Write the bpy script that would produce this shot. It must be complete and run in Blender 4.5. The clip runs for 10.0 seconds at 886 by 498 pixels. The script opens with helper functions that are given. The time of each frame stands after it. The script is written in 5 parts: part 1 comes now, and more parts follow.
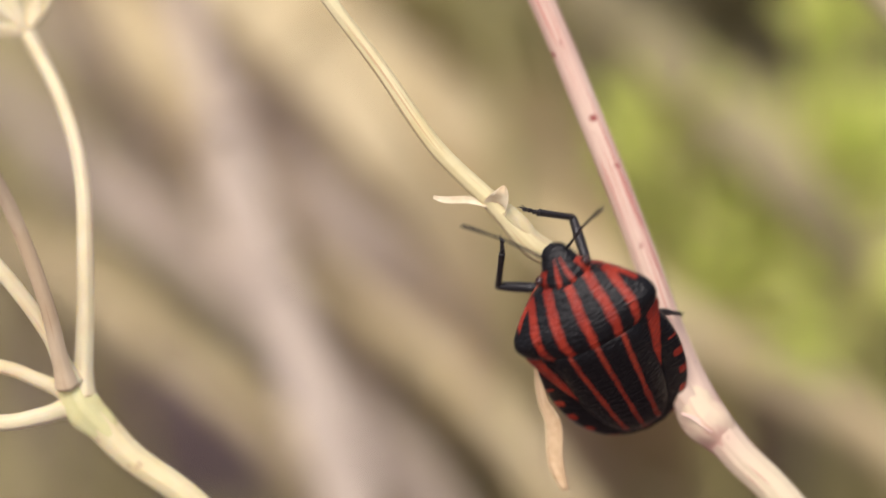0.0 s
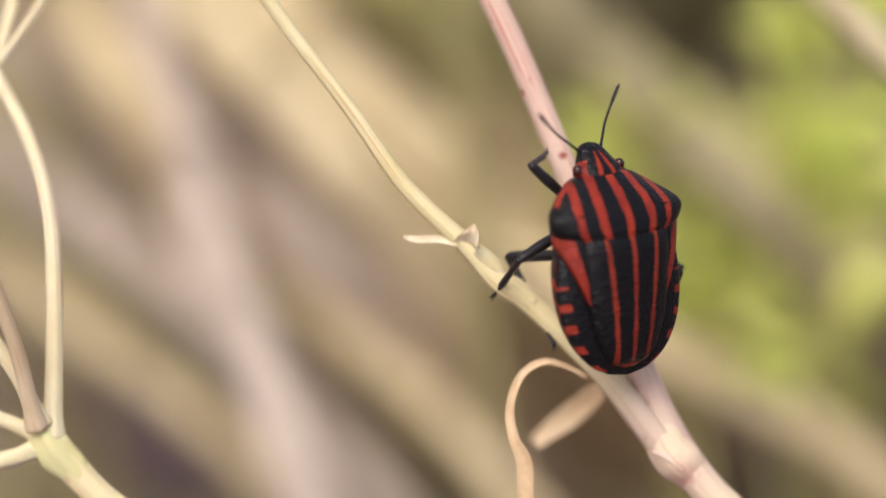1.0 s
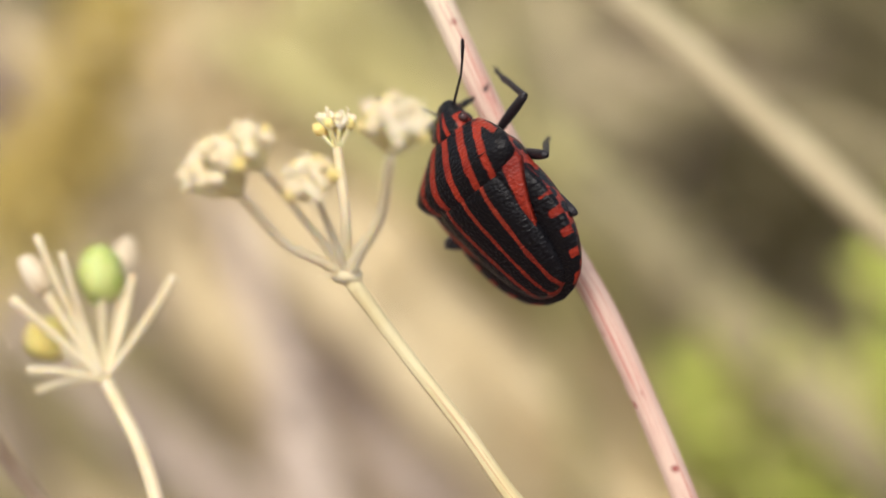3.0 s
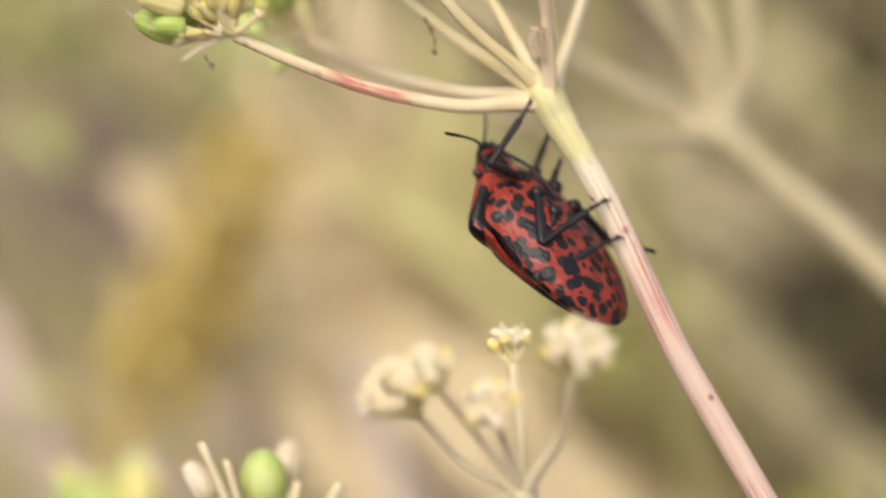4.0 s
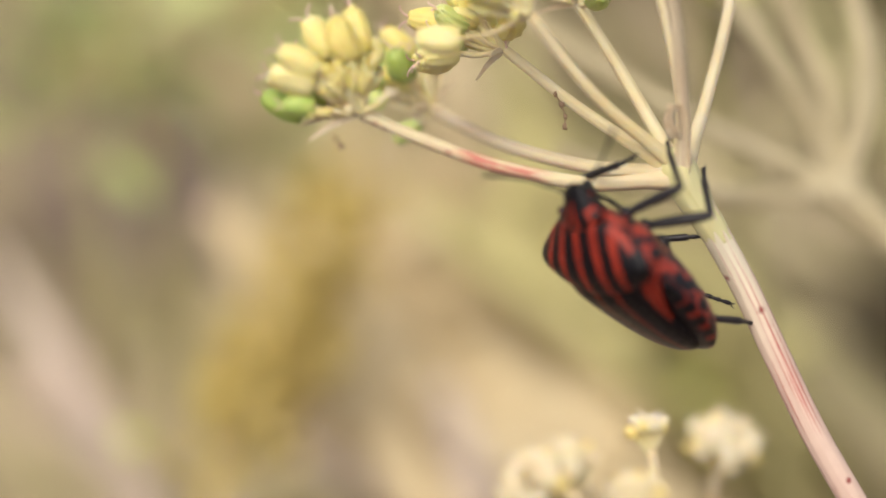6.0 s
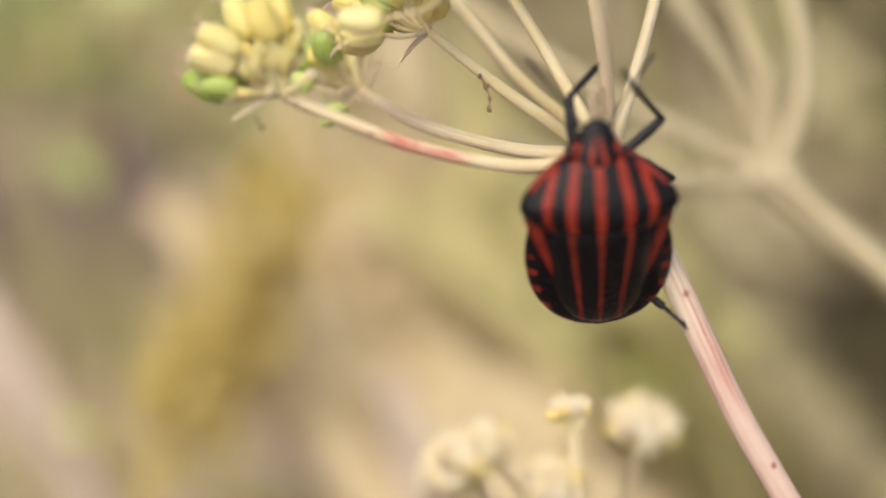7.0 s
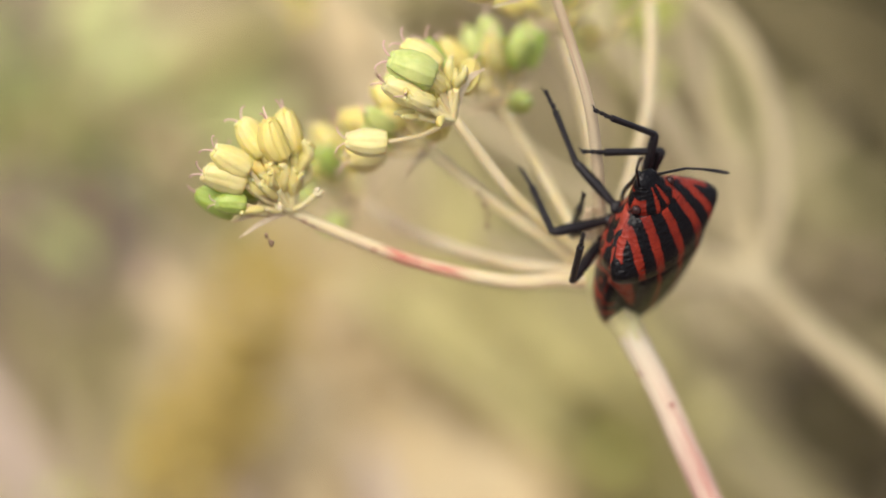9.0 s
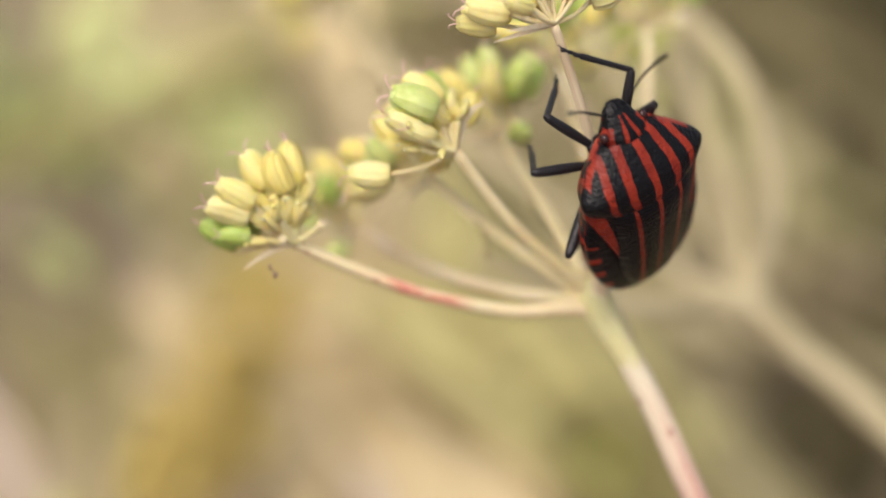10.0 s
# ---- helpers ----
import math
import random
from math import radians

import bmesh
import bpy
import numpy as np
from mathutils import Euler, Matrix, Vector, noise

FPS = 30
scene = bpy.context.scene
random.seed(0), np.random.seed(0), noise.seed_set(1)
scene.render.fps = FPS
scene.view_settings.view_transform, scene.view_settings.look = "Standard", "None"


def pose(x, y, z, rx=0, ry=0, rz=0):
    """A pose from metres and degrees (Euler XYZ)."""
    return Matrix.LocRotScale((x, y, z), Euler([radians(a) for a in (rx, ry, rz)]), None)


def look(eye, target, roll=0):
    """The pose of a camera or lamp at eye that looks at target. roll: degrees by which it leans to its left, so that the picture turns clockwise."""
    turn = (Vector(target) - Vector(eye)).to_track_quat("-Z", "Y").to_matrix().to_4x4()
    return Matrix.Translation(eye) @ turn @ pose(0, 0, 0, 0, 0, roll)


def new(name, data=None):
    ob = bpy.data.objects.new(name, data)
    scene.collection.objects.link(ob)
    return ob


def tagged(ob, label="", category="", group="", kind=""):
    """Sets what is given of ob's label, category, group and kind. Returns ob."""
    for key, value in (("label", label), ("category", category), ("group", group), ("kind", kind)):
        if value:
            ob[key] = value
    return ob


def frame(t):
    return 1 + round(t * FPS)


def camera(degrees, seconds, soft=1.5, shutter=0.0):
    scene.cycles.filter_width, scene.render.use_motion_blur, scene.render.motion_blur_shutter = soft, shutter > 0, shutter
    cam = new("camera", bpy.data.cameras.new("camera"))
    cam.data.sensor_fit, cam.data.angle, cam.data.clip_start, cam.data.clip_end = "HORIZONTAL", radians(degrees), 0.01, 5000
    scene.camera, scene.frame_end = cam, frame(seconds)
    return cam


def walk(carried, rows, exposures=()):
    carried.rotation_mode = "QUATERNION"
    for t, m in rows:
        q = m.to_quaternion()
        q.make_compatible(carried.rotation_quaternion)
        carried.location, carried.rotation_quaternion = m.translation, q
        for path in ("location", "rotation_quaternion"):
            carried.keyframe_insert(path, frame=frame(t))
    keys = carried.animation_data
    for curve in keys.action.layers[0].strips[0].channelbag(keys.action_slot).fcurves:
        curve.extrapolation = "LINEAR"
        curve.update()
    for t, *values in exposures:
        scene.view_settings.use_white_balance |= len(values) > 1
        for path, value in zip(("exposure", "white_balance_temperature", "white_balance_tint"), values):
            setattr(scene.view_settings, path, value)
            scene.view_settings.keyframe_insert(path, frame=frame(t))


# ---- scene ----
# The plan is drawn in a tilted workspace of millimetres: x to the side, y away from the lens, z across both.
# VIEW carries that workspace into the world of metres, where the ground lies at z = 0.
DOWN, EYE_HEIGHT = 25.0, 0.26
VIEW = Matrix.Translation((0, 0, EYE_HEIGHT)) @ pose(0, 0, 0, -DOWN)
MM = 0.001


def W(p):
    """Workspace millimetres to world metres."""
    return VIEW @ (Vector(p) * MM)


# ---- camera ----
cam = camera(14.0, 10.0, soft=1.6, shutter=0.5)
cam.data.dof.use_dof = True
cam.data.dof.focus_distance = 0.1851
cam.data.dof.aperture_fstop = 12.5
cam.data.dof.aperture_blades = 0
CAMERA_ROWS = [
    (0, -0.00, -0.71, -0.00, 0.03, 0.07, -0.09),
    (0.5, -0.67, -0.65, 0.46, -0.30, -0.14, -0.15),
    (1, -0.86, -0.31, 3.49, -0.71, -0.38, 0.21),
    (1.5, -0.00, -2.05, 7.93, -0.24, -0.26, 0.02),
    (2, 2.72, -2.16, 9.22, 0.60, 0.38, -0.33),
    (2.2, 1.77, -2.04, 11.09, 0.36, 0.33, -0.28),
    (3.3, -5.40, -0.02, 18.65, 0.57, 0.96, 0.37),
    (3.5, -7.67, -0.20, 21.07, 0.48, 1.01, 0.22),
    (4, -10.97, 1.65, 27.21, 0.66, 0.74, 0.27),
    (4.5, -16.75, 4.01, 34.13, -0.43, -0.23, 0.55),
    (5, -16.64, 5.47, 34.86, -0.12, -0.31, 0.78),
    (5.5, -18.42, 5.80, 35.09, 0.24, -0.71, 0.75),
    (5.7, -18.80, 5.03, 35.34, 0.42, -0.60, 0.59),
    (7, -14.11, 6.50, 33.67, 0.57, -0.25, 0.30),
    (7.5, -16.67, 2.98, 36.36, -0.33, -0.48, -0.14),
    (8, -18.04, 0.43, 37.33, -0.37, -0.24, -0.46),
    (8.5, -19.40, -1.78, 39.08, -0.84, -0.25, -0.69),
    (9, -17.63, -2.19, 39.88, -0.53, -0.35, -0.58),
    (9.5, -18.15, -3.20, 41.90, -0.94, -0.46, -0.51),
    (10, -19.65, -4.26, 42.90, -1.10, -0.77, -0.40),
]
walk(cam, [(t, VIEW @ pose(x * MM, y * MM, z * MM) @ pose(0, 0, 0, 0, 0, yaw) @ pose(0, 0, 0, pitch) @ pose(0, 0, 0, 0, roll) @ pose(0, 0, 0, 90))
           for t, x, y, z, yaw, pitch, roll in CAMERA_ROWS],
     [(0.0, 0.05, 6500, 16), (1.2, 0.11, 6500, 16), (2.2, 0.15, 6520, 14.5), (3.4, 0.10, 6580, 12), (4.5, 0.02, 6680, 12.8), (10.0, 0.0, 6700, 13)])

# ---- light ----
SUN_UP, SUN_ROUND = 57.0, 205.0
world = bpy.data.worlds.new("sky")
scene.world = world
world.use_nodes = True
wn, wl = world.node_tree.nodes, world.node_tree.links
sky = wn.new("ShaderNodeTexSky")
sky.sky_type, sky.sun_disc = "NISHITA", False
sky.sun_elevation, sky.sun_rotation = radians(SUN_UP), radians(SUN_ROUND)
sky.dust_density, sky.air_density, sky.ozone_density = 4.0, 1.0, 1.0
veil = wn.new("ShaderNodeHueSaturation")  # thin cloud greys the blue
veil.inputs["Saturation"].default_value = 0.5
wl.new(sky.outputs[0], veil.inputs["Color"])
wl.new(veil.outputs[0], wn["Background"].inputs[0])
wn["Background"].inputs[1].default_value = 0.16
sun_data = bpy.data.lights.new("sun", "SUN")
sun_data.energy, sun_data.angle, sun_data.color = 1.8, radians(40), (1.0, 0.94, 0.85)
sun = new("sun", sun_data)
flat = math.cos(radians(SUN_UP))
sun.matrix_world = look((flat * math.sin(radians(SUN_ROUND)), 0.17 + flat * math.cos(radians(SUN_ROUND)), 0.2 + math.sin(radians(SUN_UP))), (0, 0.17, 0.2))
scene.view_settings.exposure = 0.0


# ---- materials ----
def nodes_of(name):
    m = bpy.data.materials.new(name)
    m.use_nodes = True
    return m, m.node_tree.nodes, m.node_tree.links, m.node_tree.nodes["Principled BSDF"]


def value(nodes, links, op, a, b=0.0, c=0.0):
    n = nodes.new("ShaderNodeMath")
    n.operation = op
    for k, v in enumerate((a, b, c)):
        if isinstance(v, (int, float)):
            n.inputs[k].default_value = v
        else:
            links.new(v, n.inputs[k])
    return n.outputs[0]


def blend(nodes, links, fac, a, b):
    n = nodes.new("ShaderNodeMix")
    n.data_type = "RGBA"
    for slot, v in ((n.inputs[0], fac), (n.inputs[6], a), (n.inputs[7], b)):
        if isinstance(v, (int, float)):
            slot.default_value = v
        elif isinstance(v, tuple):
            slot.default_value = (*v, 1)
        else:
            links.new(v, slot)
    return n.outputs[2]


def ramp(nodes, links, fac, lo, hi):
    n = nodes.new("ShaderNodeMapRange")
    n.interpolation_type = "SMOOTHSTEP"
    links.new(fac, n.inputs[0])
    n.inputs[1].default_value, n.inputs[2].default_value = lo, hi
    return n.outputs[0]


def grain(nodes, links, where, scale, detail=3.0, rough=0.55, stretch=None):
    n = nodes.new("ShaderNodeTexNoise")
    n.inputs["Scale"].default_value, n.inputs["Detail"].default_value, n.inputs["Roughness"].default_value = scale, detail, rough
    if stretch:
        s = nodes.new("ShaderNodeMapping")
        s.inputs["Scale"].default_value = stretch
        links.new(where, s.inputs[0])
        where = s.outputs[0]
    links.new(where, n.inputs["Vector"])
    return n.outputs[0]


def bumped(nodes, links, bsdf, height, strength, distance):
    n = nodes.new("ShaderNodeBump")
    n.inputs["Strength"].default_value, n.inputs["Distance"].default_value = strength, distance
    links.new(height, n.inputs["Height"])
    links.new(n.outputs[0], bsdf.inputs["Normal"])


def stalk_mat(name, pale, dark, streak, streaks=9, amount=0.6, spots=0.0, rough=0.55, sss=0.0, flush=None, top=None, low=None):
    """Dry or living stem: streaks along its length, blotches and small dark spots. uv: round (0 to 1), along (mm)."""
    m, n, l, b = nodes_of(name)
    tc = n.new("ShaderNodeTexCoord")
    uv, ob = tc.outputs["UV"], tc.outputs["Object"]
    lines = grain(n, l, uv, 1.0, 3, 0.6, (streaks, 0.06, 1))
    blot = grain(n, l, ob, 260, 4, 0.6)
    col = blend(n, l, ramp(n, l, blot, 0.35, 0.68), pale, dark)
    f = value(n, l, "MULTIPLY", ramp(n, l, lines, 0.52, 0.62), value(n, l, "MULTIPLY", ramp(n, l, grain(n, l, ob, 170, 2), 0.36, 0.62), amount))
    if top:
        along = n.new("ShaderNodeSeparateXYZ")
        l.new(uv, along.inputs[0])
        col = blend(n, l, ramp(n, l, along.outputs[1], top[0], top[1]), top[2], col)
    if low:
        down = n.new("ShaderNodeSeparateXYZ")
        l.new(uv, down.inputs[0])
        col = blend(n, l, ramp(n, l, down.outputs[1], low[0], low[1]), col, low[2])
    col = blend(n, l, f, col, streak)
    if flush:
        sep = n.new("ShaderNodeSeparateXYZ")
        l.new(uv, sep.inputs[0])
        on = value(n, l, "MULTIPLY", ramp(n, l, sep.outputs[1], flush[0], flush[1]), value(n, l, "SUBTRACT", 1.0, ramp(n, l, sep.outputs[1], flush[2], flush[3])))
        on = value(n, l, "MULTIPLY", on, ramp(n, l, grain(n, l, uv, 1.0, 3, 0.6, (5, 0.4, 1)), 0.36, 0.6))
        col = blend(n, l, value(n, l, "MULTIPLY", on, 0.85), col, streak)
    if spots:
        v = n.new("ShaderNodeTexVoronoi")
        v.inputs["Scale"].default_value = 900
        l.new(ob, v.inputs["Vector"])
        keep = ramp(n, l, grain(n, l, ob, 500, 2), 0.52, 0.6)
        f = value(n, l, "MULTIPLY", value(n, l, "MULTIPLY", value(n, l, "SUBTRACT", 1.0, ramp(n, l, v.outputs[0], 0.1, 0.3)), keep), spots)
        col = blend(n, l, f, col, (streak[0] * 0.6, streak[1] * 0.45, streak[2] * 0.4))
    l.new(col, b.inputs["Base Color"])
    b.inputs["Roughness"].default_value = rough
    b.inputs["Specular IOR Level"].default_value = 0.35
    if sss:
        b.inputs["Subsurface Weight"].default_value = sss
        b.inputs["Subsurface Radius"].default_value = (0.0014, 0.0011, 0.0006)
    bumped(n, l, b, value(n, l, "ADD", lines, value(n, l, "MULTIPLY", grain(n, l, ob, 2600, 2), 0.35)), 0.5, 0.00012)
    return m


def plain_mat(name, a, b_col, scale, rough=0.6, bump=0.4, depth=0.0001, spec=0.4, sss=0.0, per_object=0.0, through_light=0.0):
    """Two colours mixed by noise at two scales, with fine relief; thin things let some light through."""
    m, n, l, b = nodes_of(name)
    tc = n.new("ShaderNodeTexCoord")
    ob = tc.outputs["Object"]
    big, small = grain(n, l, ob, scale, 3), grain(n, l, ob, scale * 7, 3)
    f = value(n, l, "ADD", value(n, l, "MULTIPLY", big, 0.65), value(n, l, "MULTIPLY", small, 0.35))
    if per_object:
        info = n.new("ShaderNodeObjectInfo")
        f = value(n, l, "ADD", f, value(n, l, "MULTIPLY", value(n, l, "SUBTRACT", info.outputs["Random"], 0.5), per_object))
    col = blend(n, l, ramp(n, l, f, 0.34, 0.66), a, b_col)
    l.new(col, b.inputs["Base Color"])
    b.inputs["Roughness"].default_value = rough
    b.inputs["Specular IOR Level"].default_value = spec
    if through_light:
        tr, mx = n.new("ShaderNodeBsdfTranslucent"), n.new("ShaderNodeMixShader")
        l.new(col, tr.inputs["Color"])
        mx.inputs[0].default_value = through_light
        l.new(b.outputs[0], mx.inputs[1])
        l.new(tr.outputs[0], mx.inputs[2])
        l.new(mx.outputs[0], n["Material Output"].inputs[0])
    if sss:
        b.inputs["Subsurface Weight"].default_value = sss
        b.inputs["Subsurface Radius"].default_value = (0.002, 0.0016, 0.0007)
    bumped(n, l, b, small, bump, depth)
    return m


def shell_mat(name, red, red_deep, black, rough=0.32):
    """Striped shell: the attribute 'red' is the distance in mm into a red stripe."""
    m, n, l, b = nodes_of(name)
    tc = n.new("ShaderNodeTexCoord")
    ob = tc.outputs["Object"]
    at = n.new("ShaderNodeAttribute")
    at.attribute_name = "red"
    wob = value(n, l, "MULTIPLY", value(n, l, "SUBTRACT", grain(n, l, ob, 1500, 3), 0.5), 0.22)
    f = ramp(n, l, value(n, l, "ADD", at.outputs["Fac"], wob), -0.03, 0.03)
    tone = blend(n, l, ramp(n, l, grain(n, l, ob, 700, 3), 0.35, 0.7), red, red_deep)
    l.new(blend(n, l, f, black, tone), b.inputs["Base Color"])
    b.inputs["Roughness"].default_value = rough
    b.inputs["Specular IOR Level"].default_value = 0.24
    wr = grain(n, l, ob, 1.0, 3, 0.6, (1300, 6000, 1300))
    pit = n.new("ShaderNodeTexVoronoi")
    pit.inputs["Scale"].default_value = 5200
    l.new(ob, pit.inputs["Vector"])
    bumped(n, l, b, value(n, l, "ADD", wr, value(n, l, "MULTIPLY", pit.outputs[0], 0.4)), 0.8, 0.00012)
    return m


def spotted_mat(name, red, red_deep, black, scale=1500, size=0.5):
    """Orange-red underside with rounded black spots."""
    m, n, l, b = nodes_of(name)
    tc = n.new("ShaderNodeTexCoord")
    ob = tc.outputs["Object"]
    warp = n.new("ShaderNodeVectorMath")
    warp.operation = "MULTIPLY_ADD"
    nz = n.new("ShaderNodeTexNoise")
    nz.inputs["Scale"].default_value = 900
    l.new(ob, nz.inputs["Vector"])
    l.new(nz.outputs["Color"], warp.inputs[0])
    warp.inputs[1].default_value = (0.00028, 0.00028, 0.00028)
    l.new(ob, warp.inputs[2])
    v = n.new("ShaderNodeTexVoronoi")
    v.inputs["Scale"].default_value, v.inputs["Randomness"].default_value = scale, 0.85
    l.new(warp.outputs[0], v.inputs["Vector"])
    f = ramp(n, l, v.outputs["Distance"], size, size + 0.05)
    tone = blend(n, l, ramp(n, l, grain(n, l, ob, 800, 3), 0.35, 0.7), red, red_deep)
    l.new(blend(n, l, f, black, tone), b.inputs["Base Color"])
    b.inputs["Roughness"].default_value = 0.36
    bumped(n, l, b, grain(n, l, ob, 1700, 4, 0.65), 0.8, 0.00022)
    return m


M_STEM = stalk_mat("pink_stem", (0.69, 0.515, 0.40), (0.63, 0.44, 0.345), (0.46, 0.10, 0.09), 13, 1.0, 1.0, top=(3.5, 13.0, (0.78, 0.70, 0.50)), low=(50.0, 56.0, (0.74, 0.62, 0.42)))
M_JOINT = stalk_mat("pink_joint", (0.72, 0.59, 0.41), (0.58, 0.34, 0.27), (0.44, 0.13, 0.10), 7, 0.8, 0.8)
M_UMBEL = stalk_mat("straw_stem", (0.77, 0.68, 0.42), (0.72, 0.60, 0.32), (0.66, 0.46, 0.26), 8, 0.3, 0.5, sss=0.5)
M_RAY_PINK = stalk_mat("blushed_ray", (0.77, 0.68, 0.43), (0.73, 0.60, 0.36), (0.60, 0.14, 0.12), 6, 0.35, 0.4, sss=0.4, flush=(6.0, 8.0, 10.5, 12.0))
M_RAY_TAN = stalk_mat("tan_ray", (0.77, 0.65, 0.43), (0.71, 0.57, 0.36), (0.55, 0.24, 0.18), 7, 0.6, 0.4)
M_SIDE = stalk_mat("yellow_stem", (0.82, 0.73, 0.43), (0.76, 0.64, 0.33), (0.58, 0.32, 0.17), 8, 0.65, 0.4, top=(2.5, 9.0, (0.66, 0.50, 0.38)))
M_PALE = stalk_mat("bleached_ray", (0.77, 0.69, 0.46), (0.72, 0.61, 0.37), (0.60, 0.36, 0.30), 9, 0.75, 0.2, sss=0.55)
M_FAR = stalk_mat("straw_far_stem", (0.59, 0.51, 0.31), (0.50, 0.42, 0.24), (0.46, 0.30, 0.18), 8, 0.3, 0.2)
M_NODE = stalk_mat("green_node", (0.71, 0.67, 0.35), (0.67, 0.60, 0.28), (0.52, 0.48, 0.17), 7, 0.5, 0.2, sss=0.3)
M_BROWN_RAY = stalk_mat("brown_ray", (0.68, 0.54, 0.36), (0.60, 0.45, 0.28), (0.40, 0.20, 0.12), 7, 0.6, 0.3)
M_LEAF = plain_mat("dry_sheath", (0.70, 0.53, 0.33), (0.56, 0.38, 0.21), 500, 0.6, 0.5)
M_BRACT = plain_mat("papery_bract", (0.86, 0.78, 0.58), (0.74, 0.58, 0.36), 600, 0.6, 0.4, through_light=0.15)
M_FRUIT_Y = plain_mat("yellow_fruit", (0.82, 0.74, 0.31), (0.77, 0.66, 0.22), 420, 0.44, 0.3, 0.0001, 0.4, 0.75, 0.4)
M_FRUIT_G = plain_mat("green_fruit", (0.60, 0.66, 0.25), (0.40, 0.52, 0.12), 520, 0.42, 0.3, 0.0001, 0.4, 0.75, 0.5)
M_FRUIT_P = plain_mat("pale_fruit", (0.78, 0.71, 0.34), (0.71, 0.62, 0.24), 420, 0.45, 0.3, 0.0001, 0.4, 0.75, 0.4)
M_STYLE = plain_mat("pink_style", (0.70, 0.44, 0.38), (0.80, 0.64, 0.52), 900, 0.5)
M_PETAL = plain_mat("withered_petal", (0.85, 0.76, 0.55), (0.79, 0.68, 0.44), 400, 0.7, 0.2, 0.0001, 0.2, 0.6, 0.4)
M_FUNNEL = plain_mat("pale_funnel_stalk", (0.83, 0.76, 0.45), (0.78, 0.68, 0.34), 500, 0.6, 0.2, 0.0001, 0.3, 0.5, 0.2)
M_BUD = plain_mat("yellow_bud", (0.88, 0.74, 0.30), (0.80, 0.62, 0.20), 700, 0.45, 0.3, 0.0001, 0.4, 0.3, 0.2)
M_CRUMB = plain_mat("brown_crumb", (0.36, 0.24, 0.14), (0.20, 0.13, 0.08), 900, 0.8)
RED, DEEP, BLACK = (0.30, 0.031, 0.014), (0.19, 0.017, 0.009), (0.004, 0.0035, 0.0045)
M_SHELL = shell_mat("striped_shell", RED, DEEP, BLACK)
M_BACK = shell_mat("dull_striped_back", (0.24, 0.030, 0.014), (0.15, 0.016, 0.009), BLACK)
M_BELLY = spotted_mat("spotted_underside", (0.34, 0.040, 0.020), (0.21, 0.022, 0.013), BLACK)
M_BREAST = spotted_mat("spotted_breast", (0.38, 0.05, 0.023), (0.25, 0.028, 0.015), BLACK, 1000, 0.57)
M_LEG = plain_mat("black_leg", (0.010, 0.009, 0.011), (0.020, 0.016, 0.018), 900, 0.36, 0.6, 0.00008, 0.38)
M_EYE = plain_mat("dark_eye", (0.03, 0.012, 0.012), (0.06, 0.02, 0.018), 900, 0.2, 0.1)
M_SOIL = plain_mat("bare_soil", (0.18, 0.125, 0.12), (0.10, 0.068, 0.068), 45, 0.95, 0.8, 0.003, 0.1)
M_STRAW = plain_mat("dry_straw", (0.69, 0.57, 0.34), (0.55, 0.43, 0.235), 60, 0.7, 0.4, 0.0003, 0.3, 0.0, 0.5)
M_STRAW_PINK = plain_mat("pinkish_straw", (0.61, 0.51, 0.41), (0.50, 0.41, 0.32), 60, 0.7, 0.4, 0.0003, 0.3, 0.0, 0.4)
M_STRAW_OLIVE = plain_mat("olive_straw", (0.54, 0.49, 0.22), (0.42, 0.37, 0.15), 60, 0.7, 0.4, 0.0003, 0.3, 0.0, 0.4)
M_STRAW_DULL = plain_mat("dull_straw", (0.38, 0.32, 0.18), (0.28, 0.235, 0.13), 60, 0.7, 0.4, 0.0003, 0.3, 0.0, 0.4)
M_HERB = plain_mat("bright_herb", (0.82, 0.85, 0.25), (0.62, 0.70, 0.14), 90, 0.55, 0.4, 0.0003, 0.4, 0.0, 0.6, 0.15)
M_PALE_OLIVE = plain_mat("pale_olive_leaf", (0.66, 0.69, 0.32), (0.51, 0.56, 0.22), 90, 0.6, 0.4, 0.0003, 0.3, 0.0, 0.5, 0.15)
M_SPIKE = plain_mat("ochre_seed_head", (0.62, 0.49, 0.16), (0.46, 0.34, 0.09), 120, 0.7, 0.5, 0.0003, 0.3, 0.0, 0.5)


def thicket_mat():
    """Blades of many dry tints, one for each blade."""
    m, n, l, b = nodes_of("mixed_dry_grass")
    g = n.new("ShaderNodeNewGeometry")
    r = g.outputs["Random Per Island"]
    tc = n.new("ShaderNodeTexCoord")
    col = blend(n, l, ramp(n, l, r, 0.0, 0.45), (0.66, 0.55, 0.34), (0.56, 0.49, 0.26))
    col = blend(n, l, ramp(n, l, r, 0.5, 0.75), col, (0.50, 0.48, 0.20))
    col = blend(n, l, ramp(n, l, r, 0.8, 0.95), col, (0.52, 0.39, 0.31))
    col = blend(n, l, value(n, l, "MULTIPLY", ramp(n, l, grain(n, l, tc.outputs["Object"], 90, 3), 0.4, 0.7), 0.5), col, (0.39, 0.31, 0.18))
    l.new(col, b.inputs["Base Color"])
    b.inputs["Roughness"].default_value = 0.75
    return m


M_THICKET = thicket_mat()
# Olive for the far grass on one side, darkened to carry its shade.
M_SHADY = plain_mat("shade_toned_olive_grass", (0.20, 0.17, 0.085), (0.145, 0.12, 0.062), 60, 0.8, 0.4, 0.0003, 0.2)


